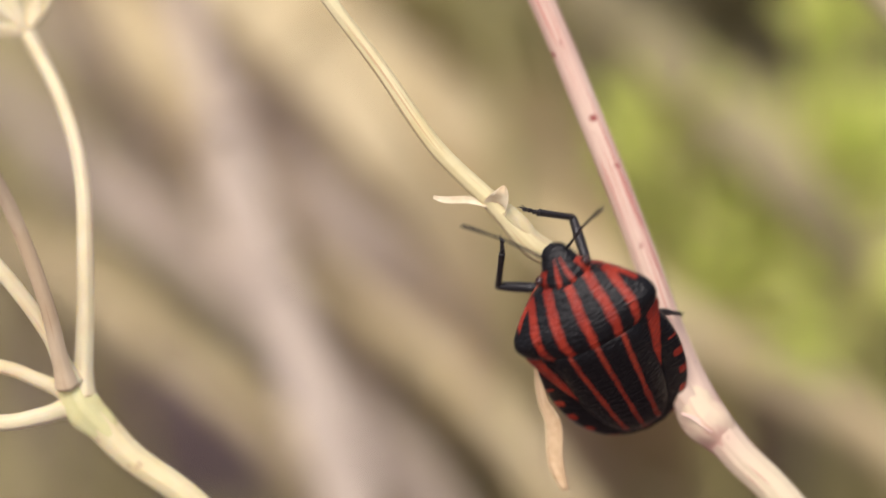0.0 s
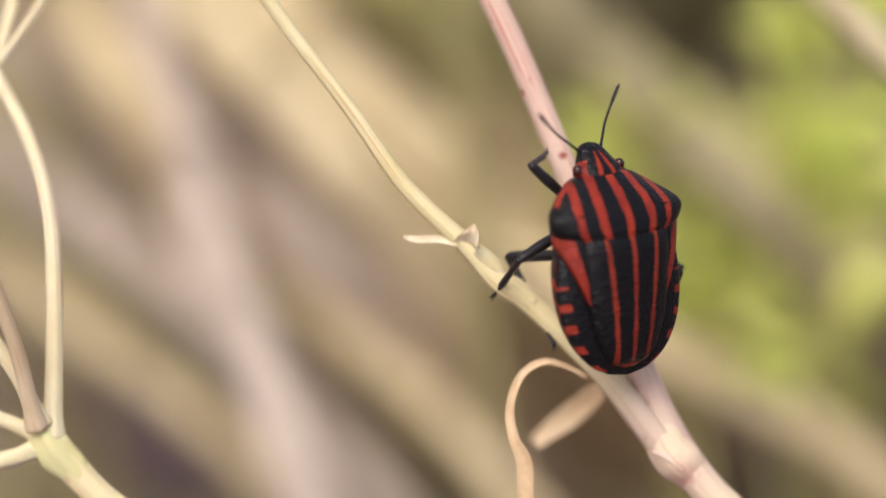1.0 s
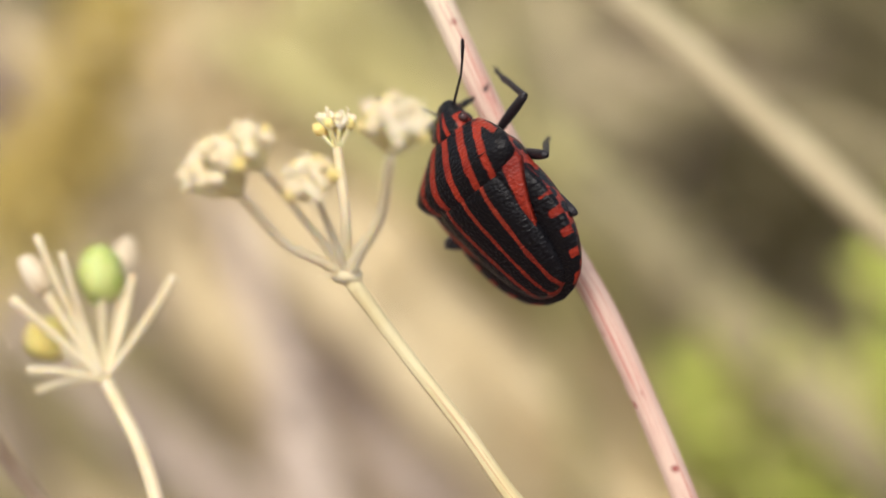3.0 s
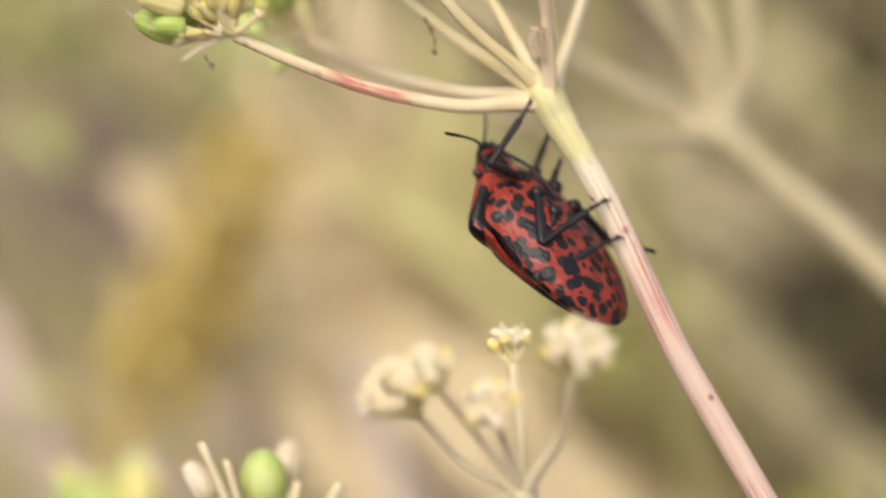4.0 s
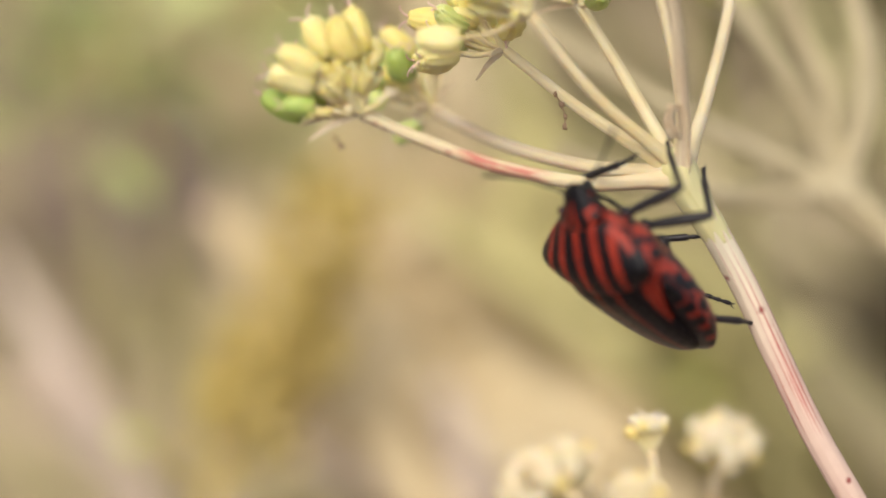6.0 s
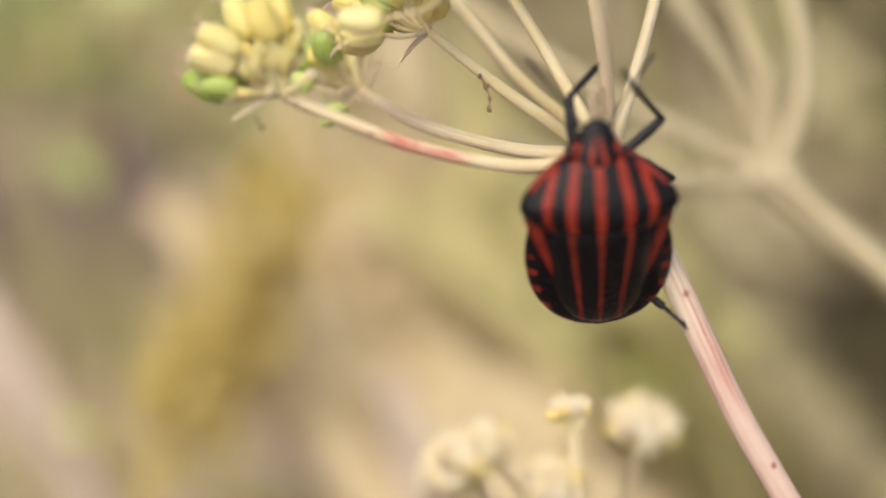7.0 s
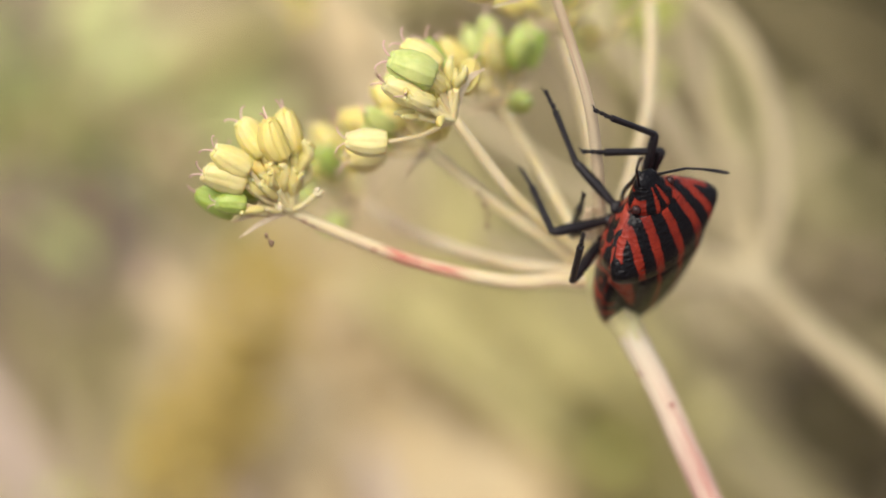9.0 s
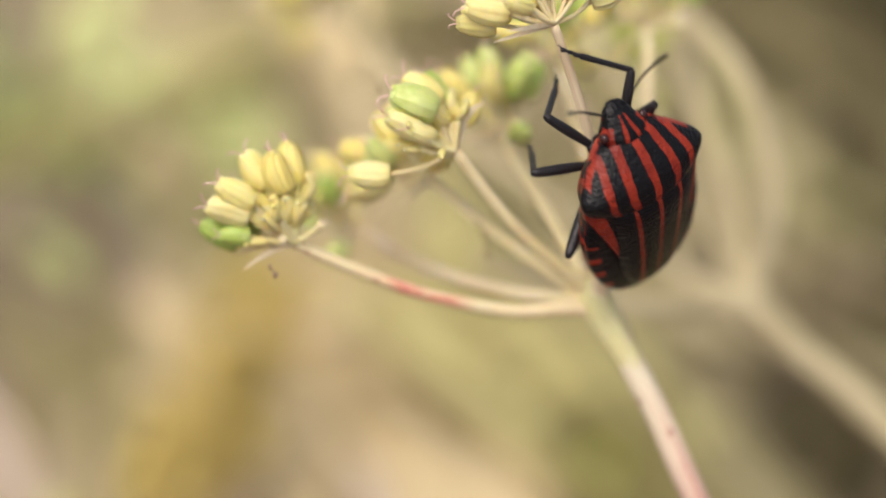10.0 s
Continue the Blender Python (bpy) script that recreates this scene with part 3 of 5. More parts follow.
def build_umbel_plant():
    plant = thing("umbel_plant", (22.5, 188.6, -18.5), "pink-stemmed dry umbel plant with yellow-green fruits", "plant", "umbel plants")
    part("main_stem", from_top(tube(grounded(MAIN), 36, 8, 11, 0.035)), M_STEM, plant, "ribbed pinkish stem with red streaks")
    part("stem_joint", tube([(15.4, 188.2, -10.6, 0.6), (14.5, 188.2, -9.6, 0.98), (13.9, 188.1, -8.9, 1.2), (13.2, 188.1, -8.1, 1.14), (12.7, 188.2, -6.9, 0.88), (12.3, 188.4, -5.4, 0.55)], 26, 6, 5, 0.05, wobble=0.12), M_JOINT, plant, "swollen pink joint of the stem")
    part("joint_sheath", ribbon([(13.9, 186.95, -9.3), (13.0, 186.9, -8.6), (12.3, 187.0, -8.3)], (0.06, 0.12, 0.05), 0.1, 0.5, face=(0.2, -1, 0.3)), M_STYLE, plant)
    side = part("side_stem", tube(SIDE, 24, 8, 8, 0.05), M_SIDE, plant, "thin yellow side stem")
    part("bud_scar", ball((6.0, 186.45, -0.5), 0.42, None, (1.1, 0.7, 0.9), 0.3, 3.0), M_UMBEL, plant, "yellowish swelling on the side stem")
    # papery bracts where the side stem is jointed
    part("bract", ribbon([(2.8, 185.3, 2.4), (2.95, 184.9, 2.95), (3.05, 184.95, 3.5)], (0.75, 0.5, 0.05), 0.06, 0.9, face=(-0.4, -1, 0.2)), M_BRACT, plant, "folded papery bract")
    part("bract", ribbon([(2.2, 185.6, 2.5), (1.2, 185.7, 2.75), (0.1, 185.8, 2.75), (-0.6, 185.9, 2.9)], (0.14, 0.19, 0.18, 0.08), 0.06, 0.4, face=(0, -1, 0.2)), M_BRACT, plant, "narrow papery bract")
    part("bract", ribbon([(3.2, 185.5, 2.3), (4.1, 185.75, 1.4), (5.1, 186.2, 0.35)], (0.34, 0.4, 0.12), 0.06, -0.5, face=(0.1, -1, 0.1)), M_UMBEL, plant, "dry sheath on the side stem")
    # dried sheath that curls away below the joint
    part("dry_leaf", ribbon([(9.0, 187.6, -4.5), (7.6, 187.2, -3.8), (6.5, 187.0, -3.7), (5.5, 187.2, -4.4), (4.95, 187.4, -6.0), (5.15, 187.4, -7.6), (5.75, 187.5, -8.9), (5.9, 187.8, -10.8), (6.4, 188.0, -12.4)],
                               (0.12, 0.15, 0.18, 0.21, 0.23, 0.28, 0.44, 0.5, 0.25), 0.08, 0.6, face=(0.3, -1, 0.2), twist=1.1), M_LEAF, plant, "curled dry brown leaf sheath")
    part("dry_leaf", ribbon([(11.2, 190.6, -4.6), (10.1, 193.6, -5.4), (8.4, 194.0, -6.8), (6.4, 194.4, -8.3)], (0.3, 0.5, 0.65, 0.4), 0.08, 0.5, face=(0.3, -1, 0.4)), M_LEAF, plant, "curled dry brown leaf sheath")
    # withered small umbel at the end of the side stem
    part("umbel_base", ball((-9.15, 182.0, 17.2), 0.62, None, (1.25, 1.0, 0.75), 0.3, 5.0), M_PALE, plant, "knobby pale base of the small umbel")
    heads = [((-15.4, 178.0, 22.5), (-12.2, 180.6, 18.9), 25, 1.75, 0.22), ((-13.8, 177.0, 23.4), (-11.3, 180.2, 20.2), 15, 1.3, 0.2), ((-10.7, 177.2, 21.8), (-9.9, 180.0, 19.6), 16, 1.2, 0.2),
             ((-9.7, 183.6, 24.6), (-9.2, 182.6, 20.6), 13, 0.85, 0.24), ((-6.5, 175.6, 24.5), (-7.3, 179.6, 20.2), 25, 1.6, 0.24)]
    for k, (at, bend, count, radius, r) in enumerate(heads):
        ax = Vector(at) - Vector(bend)
        tip = Vector(at) - ax.normalized() * radius * 1.1
        ray = ray_part(plant, [F, bend, tuple(tip)], r * 1.2, r * 1.0, M_PALE, "pale ray with a withered cream flower head")
        withered(ray, at, ax, count, radius, 40 + k)
    for dx, dz in ((-1.1, -0.1), (-0.7, 0.3), (0.5, 0.5)):
        part("bract", ribbon([F, (F[0] + dx * 0.7, 181.4, F[2] + dz * 0.6), (F[0] + dx * 1.3, 181.2, F[2] + dz)], (0.16, 0.16, 0.03), 0.05, 0.3), M_PALE, plant)
    # the large umbel
    part("umbel_base", tube([(-5.6, 189.4, 33.9, 0.70), (-6.35, 189.4, 35.2, 0.78), (-7.1, 189.4, 36.4, 0.88), (-7.55, 189.3, 37.2, 0.98), (-7.85, 189.2, 38.0, 0.86), (-7.95, 189.0, 38.8, 0.4)], 26, 8, 9, 0.04, wobble=0.1), M_NODE, plant, "yellow-green node where the rays meet")
    r1 = ray_part(plant, [(-8.0, 189.2, 37.2), (-12.6, 188.4, 37.05), (-17.2, 187.5, 38.0), (-20.9, 186.8, 39.35), (-23.8, 186.4, 40.6)], 0.38, 0.29, M_RAY_PINK, "pale ray flushed with red, with a fruit head")
    b = Vector((-23.8, 186.2, 40.7))
    for foot, tip, kind, s in (((-25.7, 184.9, 41.9), (-28.8, 184.3, 42.7), "p", 1.0), ((-25.5, 184.6, 42.6), (-27.4, 183.9, 43.7), "y", 0.95), ((-24.8, 185.8, 43.4), (-26.3, 185.4, 45.4), "y", 0.95),
                               ((-23.9, 184.8, 43.1), (-24.8, 184.2, 45.5), "y", 1.0), ((-23.4, 186.0, 43.4), (-24.0, 186.0, 45.9), "y", 1.05), ((-26.2, 186.0, 40.5), (-28.9, 186.2, 41.7), "g", 1.0),
                               ((-25.2, 187.4, 42.2), (-27.0, 188.2, 43.8), "g", 0.9), ((-23.6, 187.6, 42.9), (-23.9, 188.6, 45.2), "y", 0.9), ((-25.6, 185.0, 40.9), (-27.9, 184.7, 41.0), "g", 0.7)):
        add_fruit(r1, b, Vector(foot) - Vector((0.3, 0, 0)), Vector(tip) - Vector(foot), kind, s, foot[0])
    crowd(r1, b, (-0.75, 0.55, 0.75), 9, 0.5, "yypyg", 81, (1.6, 3.2), (0.7, 1.0))
    tuft(r1, b, (-0.35, -0.25, 0.85), 34, 71)
    for tip in ((-26.5, 185.4, 39.2), (-27.0, 186.5, 40.0), (-24.9, 184.6, 41.3)):
        part("bract", ribbon([tuple(b), tuple(b.lerp(Vector(tip), 0.55) + Vector((0, 0, 0.15))), tip], (0.14, 0.14, 0.03), 0.05, 0.3, None, 4, 4), M_BRACT, r1)
    r2 = ray_part(plant, [(-8.2, 189.3, 37.5), (-12.5, 192.0, 38.0), (-16.9, 195.0, 39.3), (-20.4, 198.0, 41.2)], 0.37, 0.34, M_PALE, "pale ray with a fruit head")
    umbellet(r2, (-20.4, 198.0, 41.2), (-0.6, 0.1, 0.8), 9, 0.95, "ygg", 3)
    r3 = ray_part(plant, [(-8.0, 189.4, 37.6), (-13.0, 190.4, 41.1), (-16.6, 190.8, 44.0)], 0.34, 0.27, M_UMBEL, "straw-coloured ray with a fruit head")
    umbellet(r3, (-16.6, 190.8, 44.0), (-0.8, 0.0, 0.5), 8, 0.9, "ygp", 8)
    r4 = ray_part(plant, [(-7.9, 189.2, 37.9), (-12.1, 187.2, 41.5), (-15.4, 185.3, 45.5)], 0.33, 0.28, M_UMBEL, "straw-coloured ray with a fruit head")
    b = Vector((-15.4, 185.2, 45.5))
    for foot, tip, kind, s in (((-16.2, 183.9, 47.6), (-18.8, 183.5, 48.5), "g", 1.12), ((-16.0, 185.4, 48.0), (-18.2, 185.4, 49.5), "y", 1.0), ((-16.9, 184.0, 46.3), (-19.3, 183.5, 47.4), "p", 0.95),
                               ((-16.4, 184.3, 46.1), (-17.9, 183.2, 46.6), "p", 0.75), ((-18.6, 184.6, 44.25), (-20.9, 184.5, 44.3), "p", 0.95), ((-16.1, 186.8, 47.4), (-17.0, 187.4, 49.8), "g", 1.0),
                               ((-17.0, 186.0, 46.6), (-19.4, 186.4, 47.6), "g", 0.9), ((-15.9, 184.6, 46.9), (-16.6, 183.6, 47.6), "p", 0.6)):
        add_fruit(r4, b, foot, Vector(tip) - Vector(foot), kind, s, foot[2])
    crowd(r4, b, (-0.45, 0.6, 0.8), 9, 0.5, "pypyg", 82, (1.4, 2.8), (0.7, 1.0))
    tuft(r4, b, (-0.6, -0.25, 0.75), 32, 72)
    part("bract", ribbon([tuple(b), (-15.1, 184.6, 46.7), (-14.6, 184.2, 47.6), (-13.8, 184.0, 48.1)], (0.14, 0.18, 0.17, 0.03), 0.05, 0.4), M_BRACT, r4)
    r5 = ray_part(plant, [(-7.9, 189.8, 38.0), (-10.6, 191.6, 42.9), (-12.7, 193.6, 46.5)], 0.34, 0.29, M_UMBEL, "straw-coloured ray with a fruit head")
    umbellet(r5, (-12.7, 193.6, 46.5), (-0.35, 0.1, 0.9), 10, 1.0, "ggy", 12)
    r6 = ray_part(plant, [(-7.6, 189.8, 38.0), (-7.5, 191.6, 41.5), (-8.3, 193.6, 46.4), (-9.4, 195.6, 50.6)], 0.33, 0.28, M_PALE, "pale ray with a fruit head")
    umbellet(r6, (-9.4, 195.6, 50.6), (-0.2, 0.1, 0.95), 9, 1.0, "gy", 17)
    r7 = ray_part(plant, [(-7.6, 188.9, 37.9), (-7.6, 187.6, 40.2), (-7.9, 185.6, 43.1), (-8.4, 183.6, 46.0), (-9.4, 181.8, 49.0), (-10.5, 180.2, 51.9)], 0.36, 0.23, M_RAY_TAN, "straw-coloured ray with a fruit head")
    b = Vector((-10.5, 180.1, 52.0))
    for foot, tip, kind, s in (((-12.6, 179.6, 52.4), (-15.0, 179.4, 52.8), "p", 1.0), ((-12.3, 180.4, 52.9), (-14.6, 180.6, 53.9), "y", 0.95), ((-13.2, 180.2, 51.9), (-15.6, 180.4, 52.0), "p", 0.9),
                               ((-11.6, 179.8, 53.8), (-12.9, 179.6, 55.6), "y", 1.0), ((-10.6, 180.6, 54.0), (-10.8, 181.0, 56.2), "y", 1.0), ((-9.4, 180.0, 53.6), (-8.2, 179.8, 55.4), "p", 0.9),
                               ((-11.4, 181.6, 53.4), (-12.4, 182.6, 55.0), "g", 0.9)):
        add_fruit(r7, b, foot, Vector(tip) - Vector(foot), kind, s, foot[0])
    crowd(r7, b, (-0.7, 0.1, 0.7), 18, 0.8, "ypp", 83, (0.9, 3.0), (0.6, 1.0))
    for tip in ((-13.6, 180.3, 51.0), (-12.9, 179.0, 51.5)):
        part("bract", ribbon([tuple(b), tuple(b.lerp(Vector(tip), 0.5)), tip], (0.13, 0.14, 0.03), 0.05, 0.3, None, 4, 4), M_BRACT, r7)
    r8 = ray_part(plant, [(-7.4, 189.6, 37.8), (-6.0, 191.8, 42.0), (-4.7, 194.2, 47.0), (-4.5, 197.0, 52.8)], 0.34, 0.29, M_PALE, "pale ray with a fruit head")
    umbellet(r8, (-4.5, 197.0, 52.8), (0.0, 0.1, 1.0), 9, 1.0, "gy", 23)
    part("umbel_bract", ribbon([(-7.5, 188.6, 37.6), (-7.5, 187.9, 39.2), (-7.7, 187.0, 40.6), (-8.5, 186.2, 40.9)], (0.3, 0.26, 0.2, 0.08), 0.1, 0.9, face=(-0.2, -1, 0.2)), M_BRACT, plant, "curled brown bract at the node")
    part("umbel_bract", ribbon([(-8.0, 187.2, 39.3), (-8.3, 186.6, 40.2), (-8.2, 186.0, 40.9)], (0.3, 0.28, 0.08), 0.1, 1.2, face=(-0.6, -1, 0.5)), M_BRACT, plant, "curled brown bract at the node")


build_umbel_plant()


# ---- the second umbel plant, with a bent ray ----
def build_bent_plant():
    plant = thing("umbel_plant", (-9, 188.6, -17), "pale yellow-green umbel plant with bent rays and a green fruit", "plant", "umbel plants")
    stem = [(-7.5, 189.0, -19.0, 0.72), (-10.5, 188.4, -15.6, 0.72), (-13.5, 188.0, -12.7, 0.72), (-16.4, 187.8, -10.6, 0.76), (-18.6, 187.7, -8.3, 0.9)]
    part("main_stem", tube(grounded(stem), 28, 8, 8, 0.05), M_UMBEL, plant, "pale yellow-green stem")
    part("umbel_base", tube([(-16.9, 187.8, -10.2, 0.4), (-17.8, 187.7, -9.2, 0.82), (-18.7, 187.6, -8.2, 0.98), (-19.3, 187.4, -7.2, 0.85), (-19.5, 187.2, -6.2, 0.5)], 20, 6, 6, 0.08, wobble=0.2), M_NODE, plant, "yellow-green node where the rays meet")
    top = [(-18.9, 187.4, -7.4), (-18.75, 187.1, -4.5), (-18.7, 187.0, -0.1), (-19.0, 187.6, 4.2), (-20.2, 189.4, 8.0), (-22.3, 192.2, 11.7)]
    ray = ray_part(plant, top, 0.52, 0.36, M_PALE, "long bent pale ray with a fruit head")
    e = Vector((-22.4, 192.4, 11.8))
    part("fruit", ball((-22.8, 194.0, 17.4), 1.45, None, (0.9, 0.9, 1.1), 0.12, 7.0, 14, 18), M_FRUIT_G, ray, "round green fruit")
    part("fruit", ball((-25.7, 194.4, 14.0), 1.25, None, (1.0, 0.9, 1.0), 0.15, 9.0, 12, 16), M_FRUIT_Y, ray, "round yellowish fruit")
    pedicel(ray, e, (-22.7, 193.6, 16.1), 0.17, M_PALE)
    pedicel(ray, e, (-24.9, 193.8, 13.4), 0.17, M_PALE)
    for tip, r, husk in (((-25.9, 192.4, 17.1), 0.3, True), ((-25.9, 191.2, 19.5), 0.24, False), ((-21.7, 195.4, 18.0), 0.25, True), ((-18.6, 191.6, 17.3), 0.28, False), ((-20.9, 192.4, 17.4), 0.24, False),
                         ((-27.3, 191.6, 16.2), 0.3, False), ((-26.6, 192.6, 12.3), 0.22, False), ((-21.4, 194.2, 16.8), 0.2, False), ((-26.2, 193.4, 11.2), 0.2, False), ((-24.6, 191.4, 18.6), 0.2, False)):
        a, b = e, Vector(tip)
        mid = a.lerp(b, 0.5) + Vector((0.25 if tip[0] > -22 else -0.2, 0, 0.2))
        part("pedicel", tube([(*a, 0.2), (*mid, r * 0.85), (*b, r)], 10, 6), M_PALE, ray)
        if husk:
            piece("fruit", ME_HUSK, ray, b - (b - a).normalized() * 0.6, toward(b - a, 1.0), 0.95, "shrunken brownish fruit")
    ray_part(plant, [(-19.4, 187.0, -6.8), (-20.6, 185.8, -4.0), (-23.0, 185.4, -0.8), (-27.5, 185.0, 4.0), (-31.0, 185, 9.0)], 0.46, 0.38, M_PALE)
    far = ray_part(plant, [(-19.6, 186.6, -6.9), (-20.6, 184.0, -2.0), (-22.4, 181.0, 3.2), (-25.2, 174.6, 8.4), (-27.5, 164.0, 14.7)], 0.42, 0.38, M_BROWN_RAY, "brownish ray")
    umbellet(far, (-27.5, 164.0, 14.7), (-0.5, 0.0, 0.85), 10, 1.1, "gyp", 31, (2.4, 3.4), (0.9, 1.2))
    ray_part(plant, [(-19.6, 187.4, -7.3), (-21.2, 187.0, -6.6), (-23.2, 187.0, -5.9), (-28.5, 187.0, -5.0)], 0.40, 0.36, M_PALE)
    ray_part(plant, [(-19.4, 187.6, -8.0), (-21.0, 186.6, -8.5), (-23.4, 186.4, -8.8), (-28.5, 186.4, -8.0)], 0.48, 0.4, M_PALE)


build_bent_plant()


# ---- a third umbel plant behind ----
def deeper(p):
    """Moves a point of the far plant back along the line from the usual eye."""
    eye = Vector((-16.5, 1.5, 36.5))
    return tuple(eye + (Vector(p) + Vector((0.4, 0, -0.9)) - eye) * 1.04)


def build_far_plant():
    plant = thing("umbel_plant", (30, 207, 12), "straw-coloured umbel plant with long arching rays", "plant", "umbel plants")
    stem = [(32, 208, 10, 1.0), (20.0, 207.4, 21.5, 0.98), (9.6, 206.6, 31.0, 0.95), (5.0, 206.0, 34.8, 0.95), (2.2, 206.0, 37.3, 1.15)]
    part("main_stem", tube(grounded([(*deeper(p[:3]), p[3]) for p in stem]), 24, 8, 8, 0.04), M_FAR, plant)
    part("umbel_base", ball(deeper((2.0, 206.0, 37.6)), 1.35, None, (1, 0.9, 1.1), 0.2, 2.0), M_FAR, plant)
    for k, (pts, kinds) in enumerate((([(2.0, 206, 37.6), (3.3, 206, 42.6), (3.0, 206.5, 47.2), (0.8, 207, 52.0), (-4.0, 207.5, 56.0), (-11, 208, 59), (-18, 208, 60)], "gy"),
                                      ([(2.0, 206, 37.6), (-0.4, 206.5, 43.0), (-3.3, 207, 47.3), (-6.4, 207.5, 52.0), (-8.5, 208, 58.0), (-9, 208, 64)], "gg"),
                                      ([(2.0, 206, 37.6), (-4.2, 206.6, 40.7), (-9.9, 207.5, 43.8), (-16.4, 209, 48.6), (-22, 211, 55)], "gy"),
                                      ([(2.0, 206, 37.6), (1.2, 208, 43.3), (-0.6, 210, 48.5), (-1.4, 212, 55.0), (-1, 213, 62)], "gy"),
                                      ([(2.0, 206, 37.6), (-4.0, 204.5, 37.4), (-9.0, 204.5, 38.2), (-14, 205, 40)], "g"))):
        pts = [deeper(p) for p in pts]
        ray = ray_part(plant, pts, 0.6, 0.48, M_FAR)
        if k != 4:
            umbellet(ray, pts[-1], Vector(pts[-1]) - Vector(pts[-2]), 7, 1.0, kinds, 50 + k, (2.0, 2.8), (0.9, 1.2))


build_far_plant()


# ---- dry growth behind ----
def receding(points):
    """Runs a high stalk's lower end away and down, so that it leans back into the soil far behind."""
    a, b = Vector(points[0][:3]), Vector(points[1][:3])
    d, p, r, more = (a - b).normalized(), a.copy(), points[0][3], []
    while W(p).z > -0.004 and len(more) < 60:
        d = (d * 0.55 + Vector((0, 1, -0.12)) * 0.45).normalized()
        p = p + d * 14
        more.append((p.x, p.y, p.z, r))
    return more[::-1] + list(points)


def lathe_stalk(points, radius, material, label, seed):
    """A dry stalk through workspace points (lower end first), running on into the soil and tapering off above."""
    pts = [Vector(p) for p in points]
    end = pts[-1] + (pts[-1] - pts[-2]).normalized() * 7
    line = [(*p, radius * (1.0 - 0.12 * k)) for k, p in enumerate(pts)] + [(*end, radius * 0.4)]
    ob = thing("dry_stalk", points[0], label, "stalk", "dry stalks")
    rng = random.Random(seed)
    part("stem", tube(receding(line) if points[0][2] > 0.5 else grounded(line), 14, 5, 5, 0.06, wobble=0.2), material, ob)
    for k in range(1, len(pts)):
        a, b = pts[k - 1], pts[k]
        c, d = a.lerp(b, rng.uniform(0.3, 0.7)), (b - a).normalized()
        part("joint", tube([(*(c - d * 0.9), radius * 0.95), (*c, radius * 1.22), (*(c + d * 0.9), radius * 0.9)], 14, 4), material, ob)
    c, d = pts[1], (pts[1] - pts[0]).normalized()
    out = Vector((rng.uniform(-1, 1), 0.4, rng.uniform(-0.3, 0.8)))
    part("dry_leaf", ribbon([c, c + d * 6 + out * 1.5, c + d * 11 + out * 4, c + d * 14 + out * 8], (radius * 0.8, radius * 0.9, radius * 0.6, 0.1), 0.15, 0.4), material, ob)
    return ob


def stalk(points, radius, material):
    label = {"dry_straw": "thick beige dry stalk with swollen joints", "pinkish_straw": "pinkish-beige dry stalk with swollen joints",
             "dull_straw": "dull brown dry stalk with swollen joints", "olive_straw": "olive-green half-dry stalk with swollen joints"}[material.name]
    lathe_stalk(points, radius, material, label, round(points[0][0] * 7 + points[0][2] * 13))


stalk(((-6.7, 257, -17.5), (-10.8, 257, -6.1), (-14.8, 257, 6.0), (-18.5, 257, 17.3)), 2.1, M_STRAW_PINK)
stalk(((29.4, 262, -11.5), (17.0, 262, -4.9), (7.1, 262, 1.2), (-3.6, 262, 8.6), (-14.3, 262, 16.0)), 1.7, M_STRAW)
stalk(((9.0, 267, -18.9), (4.8, 267, -13.4), (-1.1, 267, -8.0), (-9.5, 267, -0.9)), 1.6, M_STRAW)
stalk(((33.4, 262, 1.3), (25.2, 262, 7.8), (16.1, 262, 14.8), (7.9, 262, 19.3)), 1.8, M_STRAW_OLIVE)
stalk(((22.1, 274, -1.3), (13.5, 274, 5.2), (4.8, 274, 13.7), (-3.8, 274, 20.6)), 1.4, M_STRAW)
stalk(((-10.3, 267, -7.2), (-17.1, 267, -1.3), (-24.6, 267, 5.0), (-33.0, 267, 11.2)), 1.9, M_STRAW_PINK)
stalk(((-13.0, 270, 8.0), (-20.7, 270, 13.9), (-28.3, 270, 19.4)), 1.6, M_STRAW)
stalk(((-12.3, 274, -14.2), (-19.6, 274, -8.2), (-27.0, 274, -3.1), (-33.9, 274, 1.2)), 1.4, M_STRAW)
stalk(((34.2, 282, -13.7), (22.7, 282, -7.1), (13.9, 282, -2.2)), 1.5, M_STRAW)
stalk(((29.4, 277, 3.3), (18.5, 277, 11.6), (9.9, 277, 18.1)), 1.5, M_STRAW_DULL)
stalk(((24.4, 260, 7.8), (16.2, 260, 13.5), (8.0, 260, 21.7), (1.4, 260, 29.1)), 1.8, M_STRAW_OLIVE)
stalk(((32.9, 267, 23.4), (26.6, 267, 26.4), (19.4, 267, 29.7)), 1.6, M_STRAW_DULL)
stalk(((-8.1, 274, 2.4), (-6.4, 274, 11.9), (-7.3, 274, 21.4), (-10.0, 274, 27.5)), 1.6, M_STRAW)
stalk(((0.5, 270, 26.0), (-3.8, 270, 28.5), (-9.8, 270, 26.4)), 1.3, M_STRAW_OLIVE)
stalk(((-15.8, 262, 17.6), (-19.1, 262, 25.0), (-21.5, 262, 31.6), (-24.8, 262, 38.1)), 1.7, M_STRAW)
stalk(((-12.7, 270, 8.1), (-19.5, 270, 12.4), (-25.4, 270, 15.4)), 1.9, M_STRAW_PINK)
